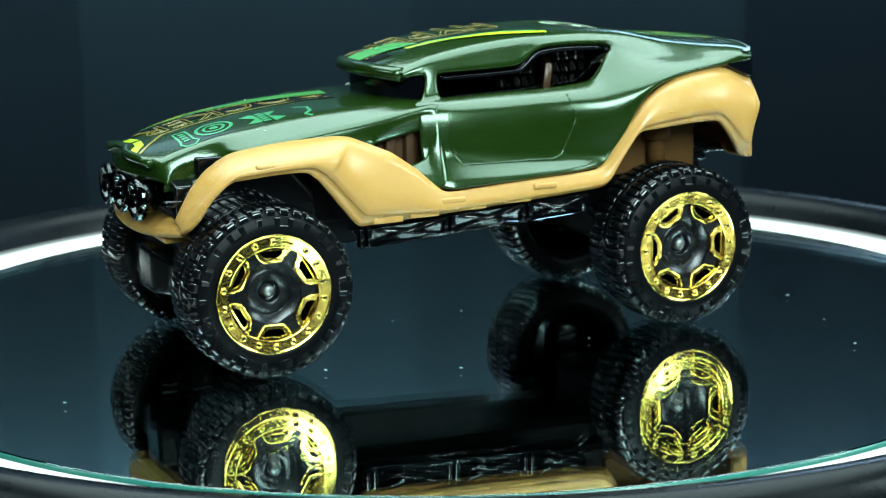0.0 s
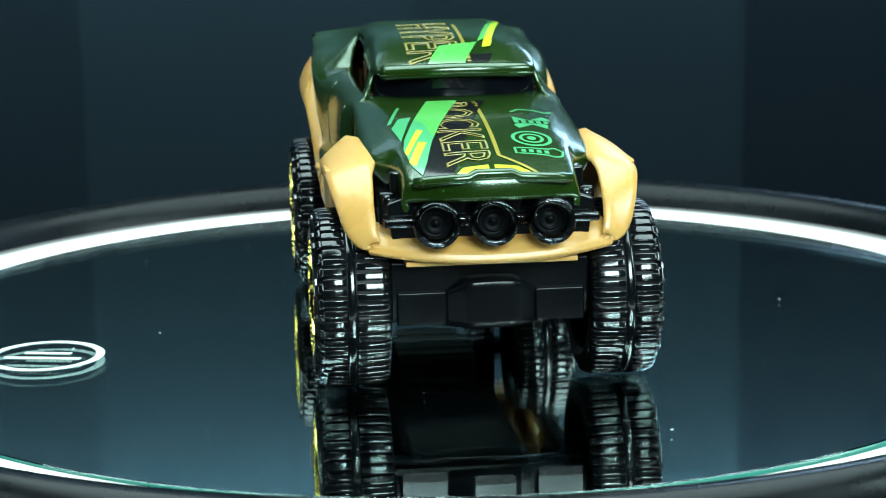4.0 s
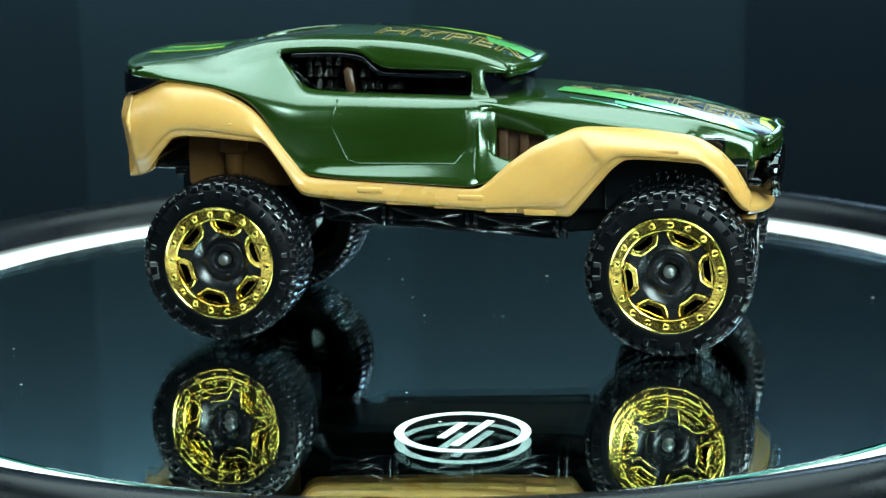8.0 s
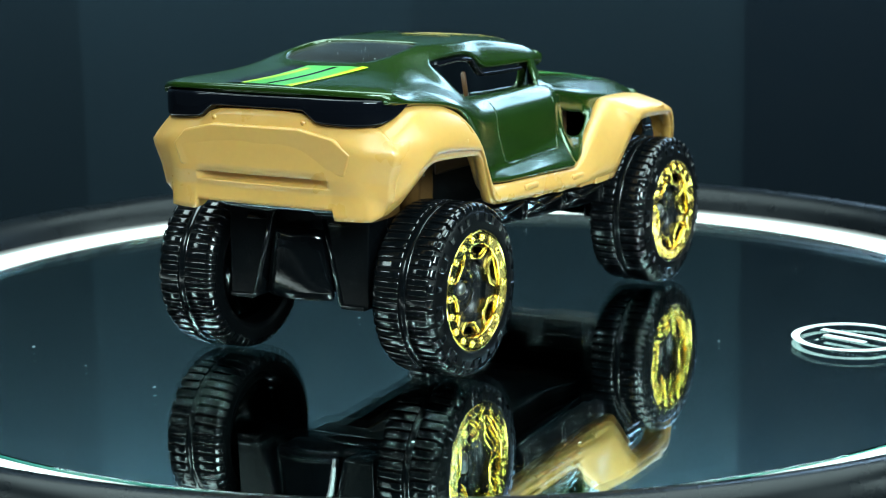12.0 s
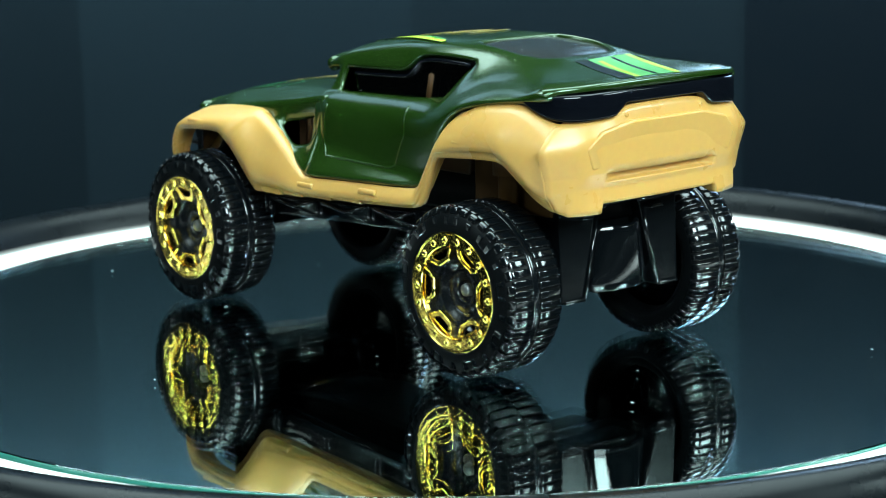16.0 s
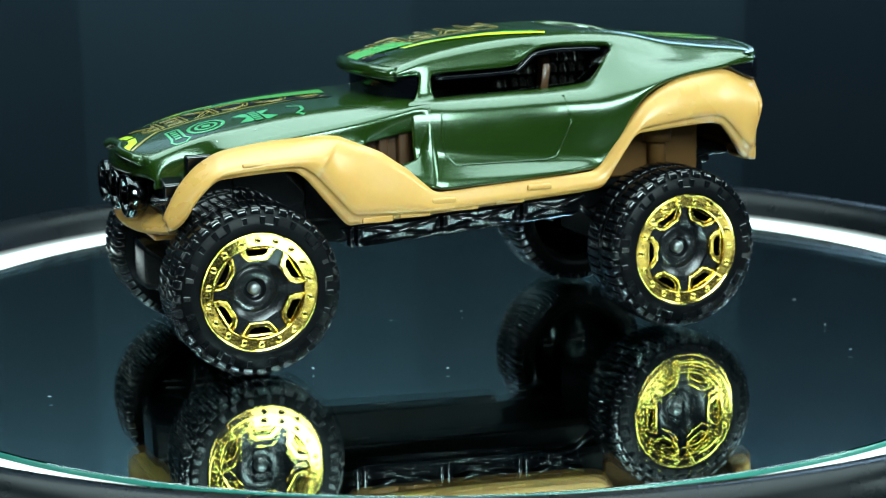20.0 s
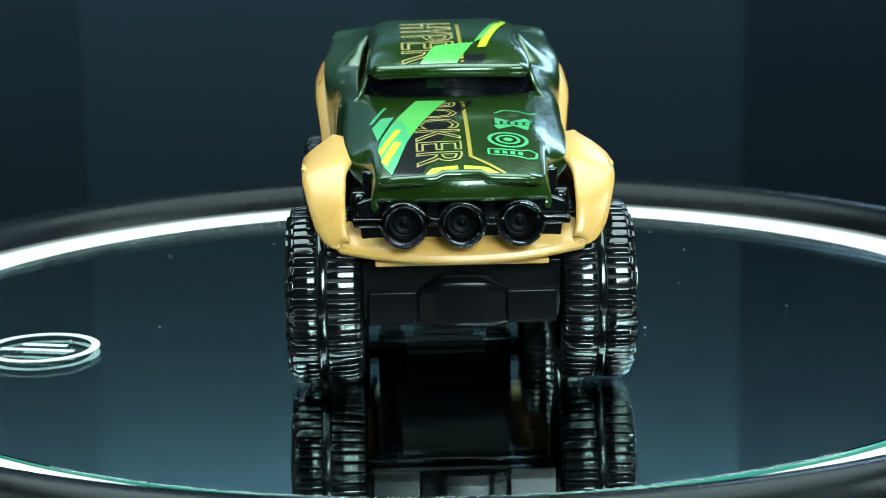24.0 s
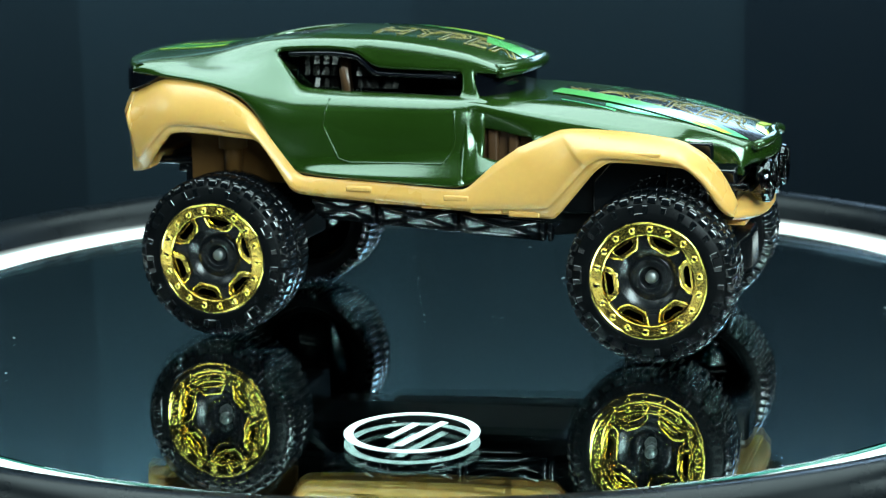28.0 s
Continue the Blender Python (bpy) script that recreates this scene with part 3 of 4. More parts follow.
SILL = [
    (-18.0, 22.2, 14.8, -17.8, 19.6, 15.2, 15.6, 15.4, 15.6),
    (-16.2, 19.7, 14.4, -16.5, 17.3, 14.9, 15.4, 15.2, 15.4),
    (-15.4, 19.0, 14.5, -15.6, 16.8, 14.8, 15.4, 15.2, 15.4),
    (-12.0, 18.8, 14.8, -12.0, 16.5, 14.7, 15.4, 15.2, 15.4),
    (-4.0, 18.5, 15.0, -4.0, 16.0, 14.6, 15.5, 15.3, 15.5),
    (3.4, 18.1, 15.1, 3.4, 15.6, 14.6, 15.6, 15.4, 15.6),
    (4.8, 18.2, 15.1, 5.6, 15.5, 14.6, 15.7, 15.4, 15.7),
    (7.8, 21.0, 14.9, 10.4, 15.3, 14.7, 15.8, 15.5, 15.8),
]
FRONT_FENDER = [
    (10.6, 23.0, 14.6, 14.5, 15.1, 14.9, 15.8, 15.25, 15.8),
    (11.2, 23.3, 14.5, 15.1, 15.3, 15.0, 15.8, 15.25, 15.85),
    (14.75, 24.8, 13.45, 19.1, 20.15, 15.6, 16.0, 15.05, 16.05),
    (15.2, 24.95, 13.3, 19.6, 20.7, 15.8, 16.4, 15.2, 16.4),
    (16.5, 25.1, 12.9, 20.9, 21.75, 15.9, 16.4, 15.2, 16.4),
    (19.0, 25.0, 12.5, 22.4, 21.85, 15.9, 16.4, 15.2, 16.4),
    (23.0, 24.8, 12.3, 25.2, 21.75, 15.9, 16.4, 15.1, 16.4),
    (27.5, 24.2, 12.1, 29.2, 21.45, 15.8, 16.2, 15.0, 16.2),
]
FRONT_TIP = [
    (29.0, 23.8, 12.0, 30.0, 21.0, 15.6, 16.1, 14.9, 16.1),
    (31.2, 22.5, 12.0, 31.6, 19.3, 15.1, 15.6, 14.5, 15.6),
    (33.0, 20.6, 12.1, 32.7, 17.2, 14.4, 15.0, 13.9, 15.0),
    (34.2, 18.4, 12.0, 33.6, 16.1, 13.6, 14.1, 13.3, 14.1),
    (34.8, 17.0, 11.6, 34.4, 15.6, 12.4, 12.8, 12.4, 12.9),
]
TRIM = TAIL_FENDER + SILL + FRONT_FENDER + FRONT_TIP


def stretch(table, n):
    """Straight pieces between stations, n steps each, so that corners stay tight."""
    out = []
    for a, b in zip(table, table[1:]):
        out += [tuple(p + (q - p) * k / n for p, q in zip(a, b)) for k in range(n)]
    return out + [table[-1]]


def trim_row(side, ux, uz, uy, lx, lz, ly, my, y2, y3):
    def mid(k, y):
        return (ux + (lx - ux) * k, side * y, uz + (lz - uz) * k)

    y4 = (y3 * 2 + ly) / 3
    inward = 1.6 - 1.1 * min(1.0, max(0.0, (ux - 26.0) / 4.0))
    return [(ux, side * (uy - inward), uz - 0.4), (ux, side * uy, uz), mid(0.3, y2), mid(0.62, y3), mid(0.83, y4 + 0.12), mid(0.855, y4 - 0.3), (lx, side * (ly - 0.15), lz), (lx, side * (ly - 1.5), lz + 0.1)]


for side in (1, -1):
    rows = [trim_row(side, *s) for s in stretch(TRIM, 2)]
    bm = grid(rows, sharp={1: 0.7, 3: 0.65, 4: 0.95, 5: 0.9, 6: 0.95}, ribs={0: 0.6, 8: 0.3, 16: 0.35, 36: 0.6, 34: 0.6, 40: 1.0, 42: 0.9, 50: 0.35})
    bmesh.ops.recalc_face_normals(bm, faces=bm.faces[:])
    part("fender_trim", bm, TAN, car, "tan plastic fenders joined by a sill", mods=[shell(0.8), ("SUBSURF", 1)])
    for x0, z0, w in ((-26.6, 24.9, 3.0), (23.5, 22.6, 3.4)):
        part("fender_tab", box(x0, x0 + w, side * 16.05 - 0.3, side * 16.05 + 0.3, z0, z0 + 0.5, 0.2), TAN, car)
    for x0 in (-6.2, -0.6, 5.2, 9.6):
        part("sill_tab", box(x0, x0 + 3.6, side * 14.55 - 0.5, side * 14.55 + 0.5, 15.75 - 0.055 * x0, 16.5 - 0.055 * x0, 0.2), TAN, car)
    for x0, w in ((-9.4, 3.0), (2.2, 3.0), (10.6, 3.2)):
        part("sill_boss", box(x0, x0 + w, side * 15.3 - 0.3, side * 15.3 + 0.3, 16.95 - 0.055 * x0, 17.6 - 0.055 * x0, 0.22), TAN, car)

# rear bumper: sections from one corner crease to the other, with a notch in the middle
corner = [(-36.3, 12.2, 28.3), (-36.9, 12.9, 28.0), (-38.4, 12.5, 25.6), (-38.0, 12.0, 22.45), (-37.7, 12.3, 21.1), (-37.7, 12.3, 20.9), (-37.5, 12.7, 18.4), (-35.4, 12.0, 18.5)]
quarter = [(-36.6, 11.0, 28.1), (-37.9, 11.2, 28.1), (-38.9, 11.0, 26.2), (-38.6, 10.9, 22.65), (-38.2, 11.0, 21.1), (-38.2, 11.0, 20.9), (-38.2, 11.2, 18.4), (-35.4, 11.2, 18.5)]
pad_inside = [(-36.6, 8.7, 28.2), (-38.3, 8.7, 28.2), (-39.0, 8.7, 26.5), (-38.7, 8.7, 22.65), (-38.3, 8.7, 21.1), (-38.3, 8.7, 20.9), (-38.5, 8.9, 18.4), (-35.4, 8.9, 18.5)]
notch_side = [(-36.6, 8.4, 28.2), (-38.3, 8.4, 28.2), (-39.0, 8.4, 26.5), (-38.7, 8.4, 22.65), (-38.30, 8.4, 21.2), (-38.25, 8.4, 21.0), (-38.40, 8.6, 19.45), (-35.4, 8.6, 19.5)]
lamp_step_low = [(-36.6, 7.0, 28.4), (-38.4, 7.0, 28.4), (-39.0, 7.0, 26.5), (-38.8, 7.0, 22.65), (-38.40, 7.0, 21.2), (-38.35, 7.0, 21.0), (-38.50, 7.0, 19.45), (-35.4, 7.0, 19.5)]
lamp_step_high = [(-36.6, 6.2, 29.3), (-38.5, 6.2, 29.5), (-39.1, 6.2, 26.6), (-38.8, 6.2, 22.65), (-38.40, 6.2, 21.2), (-38.35, 6.2, 21.0), (-38.50, 6.2, 19.45), (-35.4, 6.2, 19.5)]
middle = [(-36.6, 0.0, 29.4), (-38.6, 0.0, 29.6), (-39.15, 0.0, 26.6), (-38.85, 0.0, 22.65), (-38.45, 0.0, 21.2), (-38.40, 0.0, 21.0), (-38.50, 0.0, 19.45), (-35.4, 0.0, 19.5)]
SECTION = [corner, quarter, pad_inside, notch_side, lamp_step_low, lamp_step_high, middle]
edge_row = trim_row(1, *TRIM[0])
half = []
for r in [edge_row] + [[(x - 0.025 * (13 - y), y, z) for x, y, z in s] for s in SECTION]:
    p, q = Vector(r[3]), Vector(r[4])
    two = [tuple(p.lerp(q, 0.06)), tuple(p.lerp(q, 0.6)), tuple(p.lerp(q, 0.66))]
    if r[3][1] < 7.5:
        two = [(p.x + 0.95, p.y, p.z - 0.02), (p.x + 1.0, p.y, p.z - 0.7), (p.x + 0.2, p.y, p.z - 0.95)]
    half.append(r[:4] + two + r[4:])
rows = half + [[(x, -y, z) for x, y, z in r] for r in half[-2::-1]]
n = len(rows) - 1
bm = grid(rows, sharp={1: 0.8, 2: 0.5, 3: 0.9, 4: 0.9, 5: 0.9, 6: 0.9, 9: 0.9}, ribs={0: 0.9, 1: 1.0, n - 1: 1.0, n: 0.9, 3: 0.7, 4: 0.7, n - 3: 0.7, n - 4: 0.7})
bmesh.ops.recalc_face_normals(bm, faces=bm.faces[:])
part("rear_bumper", bm, TAN, car, "tan plastic rear bumper with faceted corners", mods=[shell(0.8), SUB])
for name, outline, x0, x1 in (
    ("bumper_panel", [(-11.2, 25.4), (-9.4, 27.0), (-5.4, 27.9), (5.4, 27.9), (9.4, 27.0), (11.2, 25.4), (10.4, 23.1), (-10.4, 23.1)], -39.62, -38.2),
):
    bm = prism(outline, x0, x1, 0.3, "x")
    for v in bm.verts:
        v.co.x += 0.10 * (26.4 * MM - v.co.z) + 0.62 * MM * (abs(v.co.y) / (11 * MM)) ** 3
    part(name, bm, TAN, car, "raised tan bumper panel" if name == "bumper_panel" else "")
for side in (1, -1):
    part("bumper_stud", lathe([(0, -39.0), (0.25, -38.95), (0.32, -38.7), (0.32, -38.2)], 12, "x"), TAN, car).location = (0, side * 5.6 * MM, 28.4 * MM)

# flange along the tail's edge
ridge = [(x, y, z) for y, x, z in ((-14.2, -35.9, 31.25), (-13.2, -37.3, 31.45), (-11.0, -38.4, 31.6), (-7.0, -39.2, 31.75), (-3.0, -39.5, 31.85), (3.0, -39.5, 31.85), (7.0, -39.2, 31.75), (11.0, -38.4, 31.6), (13.2, -37.3, 31.45), (14.2, -35.9, 31.25))]
part("tail_flange", grid([[(x + 1.5, y * 0.97, z - 0.1), (x + 1.0, y * 0.985, z + 0.2), (x + 0.5, y, z + 0.2), (x + 0.3, y * 1.01, z - 0.05), (x + 0.35, y * 1.01, z - 0.45), (x + 1.2, y * 0.98, z - 0.6)] for x, y, z in ridge], sharp={1: 0.5, 2: 0.8, 4: 0.8}), GREEN, car, "raised dark green flange", mods=[SUB])

# tail lamp band, ending in a drop at each side
LAMP = [(0, -39.2, 29.6, 31.1), (5.4, -39.15, 29.6, 31.1), (5.8, -39.15, 29.55, 31.1), (7.3, -39.1, 28.35, 31.1), (8.0, -39.05, 28.2, 31.1), (11.0, -38.5, 28.0, 31.0), (12.6, -37.6, 28.0, 31.0), (13.6, -36.6, 28.2, 30.9), (14.0, -35.6, 28.4, 30.8), (14.25, -34.5, 28.9, 30.6), (14.4, -33.4, 29.5, 30.4), (14.4, -32.6, 29.95, 30.2)]
tb = []
for y, x, low, high in [(-p[0], *p[1:]) for p in LAMP[:0:-1]] + LAMP:
    tb.append([(x + 1.2, y * 0.93, high), (x + 0.1, y, high - 0.1), (x - 0.02, y * 1.001, (low + high) / 2), (x, y, low + 0.15), (x + 0.8, y * 0.95, low - 0.05)])
part("tail_lamp", grid(tb, sharp={1: 0.9, 3: 0.95}, ribs={k: 0.85 for k, p in enumerate(tb) if 5.5 < abs(p[1][1]) < 7.5}), SMOKE, car, "glossy black wrap-around tail lamp band", mods=[SUB])

# front lip, grille and lamps
fl = []
for k in range(-10, 11):
    f = k / 10
    x = 36.7 - 2.3 * abs(f) ** 2.4
    zb = 14.5 + 0.9 * abs(f) ** 2
    fl.append([(x - 3.6, f * 11.8, zb + 2.9), (x - 1.3, f * 12.3, zb + 2.0), (x - 0.2, f * 12.5, zb + 1.0), (x, f * 12.5, zb + 0.35), (x - 0.3, f * 12.4, zb), (x - 4.0, f * 12.2, zb)])
part("front_lip", grid(fl, sharp={1: 0.9, 2: 0.9, 3: 0.9, 4: 0.9}), TAN, car, "tan plastic lip below the lamps", mods=[SUB])
part("lip_step", box(32.0, 35.0, -8.8, 8.8, 14.15, 14.7, 0.15), TAN, car, "lower tan step under the lip")
part("grille", prism([(-10.0, 16.0), (10.0, 16.0), (10.6, 20.5), (7, 21.8), (-7, 21.8), (-10.6, 20.5)], 30.5, 34.2, 0.3, "x"), BLACK, car, "black recessed grille")
part("lamp_bar", box(34.6, 35.5, -10.9, 10.9, 18.3, 19.2, 0.2), CLEAR, car, "smoky clear lamp bar")
for side in (1, -1):
    part("lamp_bracket", box(33.0, 35.6, side * 10.6 - 0.35, side * 10.6 + 0.35, 18.4, 19.1, 0.2), CLEAR, car)
    part("wing_lamp", box(26.5, 31.6, side * 10.3 - 0.9, side * 10.3 + 0.9, 16.6, 21.3, 0.4), BLACK, car, "black lamp pod beside the bonnet")
    for z in (18.6, 20.4):
        part("wing_lens", lathe([(0, 32.4), (0.45, 32.35), (0.75, 32.0), (0.8, 31.4)], 16, "x"), CLEAR, car).location = (0, side * 10.2 * MM, z * MM)
lamp_profile = [(1.5, 35.3), (1.52, 36.4), (1.62, 36.8), (1.75, 37.4), (2.05, 37.62), (2.36, 37.4), (2.45, 36.6), (2.2, 35.8), (1.7, 35.2), (1.5, 35.2)]
for y in (-5.8, 0.0, 5.8):
    lamp = part("round_lamp", lathe(lamp_profile, 40, "x"), CLEAR, car, "round smoky lamp with a raised rim")
    lamp.location = (0, y * MM, 18.8 * MM)
    part("lamp_bowl", lathe([(0.0, 36.1), (0.28, 36.05), (0.36, 35.6), (0.9, 35.6), (0.95, 35.8), (1.08, 35.8), (1.15, 35.6), (1.45, 35.7), (1.5, 36.4), (1.56, 36.4), (1.56, 35.1), (0.0, 35.1)], 32, "x"), SIDEWALL, lamp, "black bowl inside the lamp")

# black chassis
part("belly_plate", prism([(-31, 15.6), (-14, 15.8), (15, 14.6), (30, 15.5), (30, 19), (-31, 21)], -8.6, 8.6, 0.4), SIDEWALL, car, "black plastic chassis plate")
part("belly_keel", prism([(-22, 13.0), (-13, 12.6), (13, 11.6), (22, 12.6), (22, 15), (-22, 16)], -6.5, 6.5, 0.4), SIDEWALL, car)
part("front_block", prism([(28, 8.2), (32.0, 7.7), (32.9, 8.3), (33.0, 10.4), (33.0, 12.2), (33.0, 13.2), (33.0, 14.3), (29, 14.6)], -10.3, 10.3, 0.3), SATIN, car, "black front bumper block")
fb = []
for y, x, top in ((-5.0, 33.0, 10.9), (-2.5, 34.8, 12.3), (0.0, 34.9, 12.45), (2.5, 34.8, 12.3), (5.0, 33.0, 10.9)):
    fb.append([(31.6, y, top + 0.5), (x - 0.35, y, top + 0.12), (x, y, top - 0.1), (x + 0.06, y, 9.6), (x + 0.12, y, 7.7), (x - 0.08, y, 7.5), (31.5, y, 7.5)])
part("front_box", grid(fb, sharp={1: 0.9, 2: 0.9, 4: 1.0, 5: 1.0}, ribs={1: 1.0, 3: 1.0}), SATIN, car, "black bulged tow box", mods=[SUB])
for side in (1, -1):
    wing = prism([(side * 4.6, 7.7), (side * 9.7, 7.7), (side * 9.7, 11.2), (side * 4.6, 11.2)], 31.5, 33.6, 0.25, "x")
    for v in wing.verts:
        v.co.x += 0.03 * (11.2 * MM - v.co.z)
    part("tow_wing", wing, SATIN, car)
for side in (1, -1):
    post = prism([(side * 9.0, 18.7), (side * 2.2, 18.7), (side * 3.2, 17.0), (side * 5.5, 7.9), (side * 9.0, 7.9)], -32.3, -28.4, 0.2, "x")
    for v in post.verts:
        v.co.x -= 0.035 * (18.7 * MM - v.co.z)
    part("rear_post", post, SATIN, car, "black rear axle post")
    part("front_post", prism([(22, 16), (30, 16), (29.5, 8.2), (23, 8.2)], side * 9.6, side * 6.6, 0.3), BLACK, car)
rt = []
for k in range(-6, 7):
    f = k / 6
    rt.append([(-31.4 - 1.4 * (1 - f * f), f * w, z) for z, w in ((15.5, 2.6), (15.1, 2.9), (12, 3.4), (8.8, 4.0), (8.3, 3.9))])
part("rear_apron", grid(rt), BLACK, car, "black bulged rear apron", mods=[("SOLIDIFY", 1.0 * MM), ("SUBSURF", 1)])
part("rear_core", box(-30.2, -20, -5.2, 5.2, 8.6, 17, 0.4), SIDEWALL, car)
part("rear_bridge", box(-36.4, -28, -8.6, 8.6, 18.7, 19.7, 0.25), BLACK, car)
for side in (1, -1):
    part("rear_plate", prism([(side * 9.0, 18.8), (side * 1.4, 18.8), (side * 3.0, 17.6), (side * 9.0, 17.9)], -33.3, -32.0, 0.18, "x"), BLACK, car)
    part("rear_foot", box(-33.1, -29, side * 7.2 - 1.5, side * 7.2 + 1.5, 7.75, 8.2, 0.15), BLACK, car)
    part("rear_brace", tube([(-32.5, side * 3.4, 17.2), (-32.8, side * 5.6, 8.1)], 0.2, sides=6), BLACK, car)
    part("rear_rib", box(-33.2, -32.0, side * 5.3 - 1.0, side * 5.3 + 1.0, 16.6, 17.2, 0.2, 0.3), BLACK, car)
for x, name in ((-25.2, "rear_axle"), (26.0, "front_axle")):
    part(name, tube([(x, -14, 9.6), (x, 14, 9.6)], 1.6, sides=16), BLACK, car)
for side in (1, -1):
    # wells and shocks are tan parts with the shade put into their colour
    part("wheel_well_rear", box(-31.5, -19.2, side * 8.6 - 0.6, side * 8.6 + 0.6, 17, 28.5, 0.3), WELL, car, "inner wheel well, tan plastic with shade put into its colour")
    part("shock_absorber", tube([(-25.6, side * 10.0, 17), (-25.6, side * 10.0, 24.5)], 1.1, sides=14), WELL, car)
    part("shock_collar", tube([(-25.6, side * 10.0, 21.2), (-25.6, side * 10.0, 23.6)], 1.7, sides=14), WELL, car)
    part("wheel_well_front", box(18, 31.5, side * 9.4 - 0.6, side * 9.4 + 0.6, 15, 23.4, 0.3), BLACK, car)
    # side truss
    zt, zb = (lambda x: 16.1 - 0.06 * (x + 14)), (lambda x: 13.95 - 0.055 * (x + 14))
    part("truss_web", prism([(-14.6, zt(-14)), (15, zt(15)), (13, zb(13)), (-13.4, zb(-13.4))], side * 12.5, side * 11.6, 0.1), BLACK, car, "black truss side rail")
    for x0, x1 in ((-13.8, -7.4), (-5.4, 2.4), (4.4, 12.6)):
        xm, zm = (x0 + x1) / 2, (zt((x0 + x1) / 2) + zb((x0 + x1) / 2)) / 2
        bay = prism([(x0 - 0.5, zt(x0)), (x1 + 0.2, zt(x1)), (x1, zb(x1)), (x0, zb(x0))], side * 12.4, side * 13.3, 0.1)
        for v in bay.verts:
            v.co.y += side * 0.5 * (v.co.z / MM - zm) * MM
        part("truss_bay", bay, BLACK, car)
        part("truss_brace", tube([(x0 - 0.3, side * 14.0, zt(x0) - 0.1), (xm, side * 13.5, zm), (x1, side * 12.95, zb(x1) + 0.2)], 0.28), BLACK, car)
        part("truss_brace", tube([(x0, side * 12.95, zb(x0) + 0.2), (xm, side * 13.5, zm), (x1, side * 14.0, zt(x1) - 0.1)], 0.28), BLACK, car)
        part("truss_upright", box(x1 + 0.3, x1 + 0.8, side * 13.2 - 0.6, side * 13.2 + 0.6, zb(x1) - 0.1, zt(x1), 0.12), BLACK, car)
        part("truss_upright", box(x1 + 1.2, x1 + 1.7, side * 13.2 - 0.6, side * 13.2 + 0.6, zb(x1) - 0.1, zt(x1), 0.12), BLACK, car)
    part("truss_rail", tube([(-13.4, side * 12.8, zb(-13.4)), (13, side * 12.8, zb(13))], 0.24), BLACK, car)
    part("drag_link", tube([(-13.5, side * 10.5, 15.2), (-19, side * 9.5, 11.5)], 0.4), BLACK, car)

# ---- wheels ----
TYRE_R, LUG_R = 9.14, 9.42


def tread_mesh(name, half, spine):
    """A tread block over the axle: half its width, and a spine of (y, radius) from the middle groove over the shoulder."""
    bm = bmesh.new()
    rows = []
    for k, (y, r) in enumerate(spine):
        w = half * (0.82 if k in (0, len(spine) - 1) else 1.0)
        foot = min(r - 0.06, TYRE_R - 0.15)
        across = [(-w, foot)] + [(x, math.sqrt(r * r - x * x) - d) for x, d in ((-w, 0.12), (-w + 0.03, 0.035), (-w + 0.1, 0.0), (-w / 2, 0.0), (0.0, 0.0), (w / 2, 0.0), (w - 0.1, 0.0), (w - 0.03, 0.035), (w, 0.12))] + [(w, foot)]
        rows.append([bm.verts.new(Vector((x, y, z)) * MM) for x, z in across])
    for la, lb in zip(rows, rows[1:]):
        for k in range(len(la) - 1):
            bm.faces.new((la[k], la[k + 1], lb[k + 1], lb[k])).smooth = True
    bm.faces.new(rows[0])
    bm.faces.new(rows[-1])
    bmesh.ops.recalc_face_normals(bm, faces=bm.faces[:])
    me = bpy.data.meshes.new(name)
    bm.to_mesh(me)
    bm.free()
    me.materials.append(RUBBER)
    return me


def sector_mesh(name, half, r0, r1, y0, y1):
    """A raised block on the sidewall, half of its angle in degrees on each side of the top."""
    bm = bmesh.new()
    outer = [(r0, -half), (r0, -half / 3), (r0, half / 3), (r0, half), (r1, half), (r1, half / 3), (r1, -half / 3), (r1, -half)]
    mid_r = (r0 + r1) / 2
    loops = []
    for inset, y in ((0.0, y0), (0.0, y1 - 0.07), (0.08, y1)):
        loop = []
        for r, d in outer:
            rr = r + (inset if r < mid_r else -inset)
            dd = d * (1 - inset / max(0.3, r * radians(half)))
            loop.append(bm.verts.new(Vector((rr * math.sin(radians(dd)), y, rr * math.cos(radians(dd)))) * MM))
        loops.append(loop)
    for la, lb in zip(loops, loops[1:]):
        for k in range(8):
            bm.faces.new((la[k], la[(k + 1) % 8], lb[(k + 1) % 8], lb[k]))
    bm.faces.new(loops[-1])
    bmesh.ops.recalc_face_normals(bm, faces=bm.faces[:])
    me = bpy.data.meshes.new(name)
    bm.to_mesh(me)
    bm.free()
    me.materials.append(RUBBER)
    return me


def hard_lathe(profile, steps):
    """A turned shape about y whose flats stay flat: each corner gets two close loops."""
    pts = [Vector(p) for p in profile]
    out = [tuple(pts[0])]
    for a, b, c in zip(pts, pts[1:], pts[2:]):
        ab, bc = (b - a).length, (c - b).length
        out += [tuple(b + (a - b) * min(0.3, 0.06 / ab)), tuple(b + (c - b) * min(0.3, 0.06 / bc))]
    return lathe(out + [tuple(pts[-1])], steps, "y")


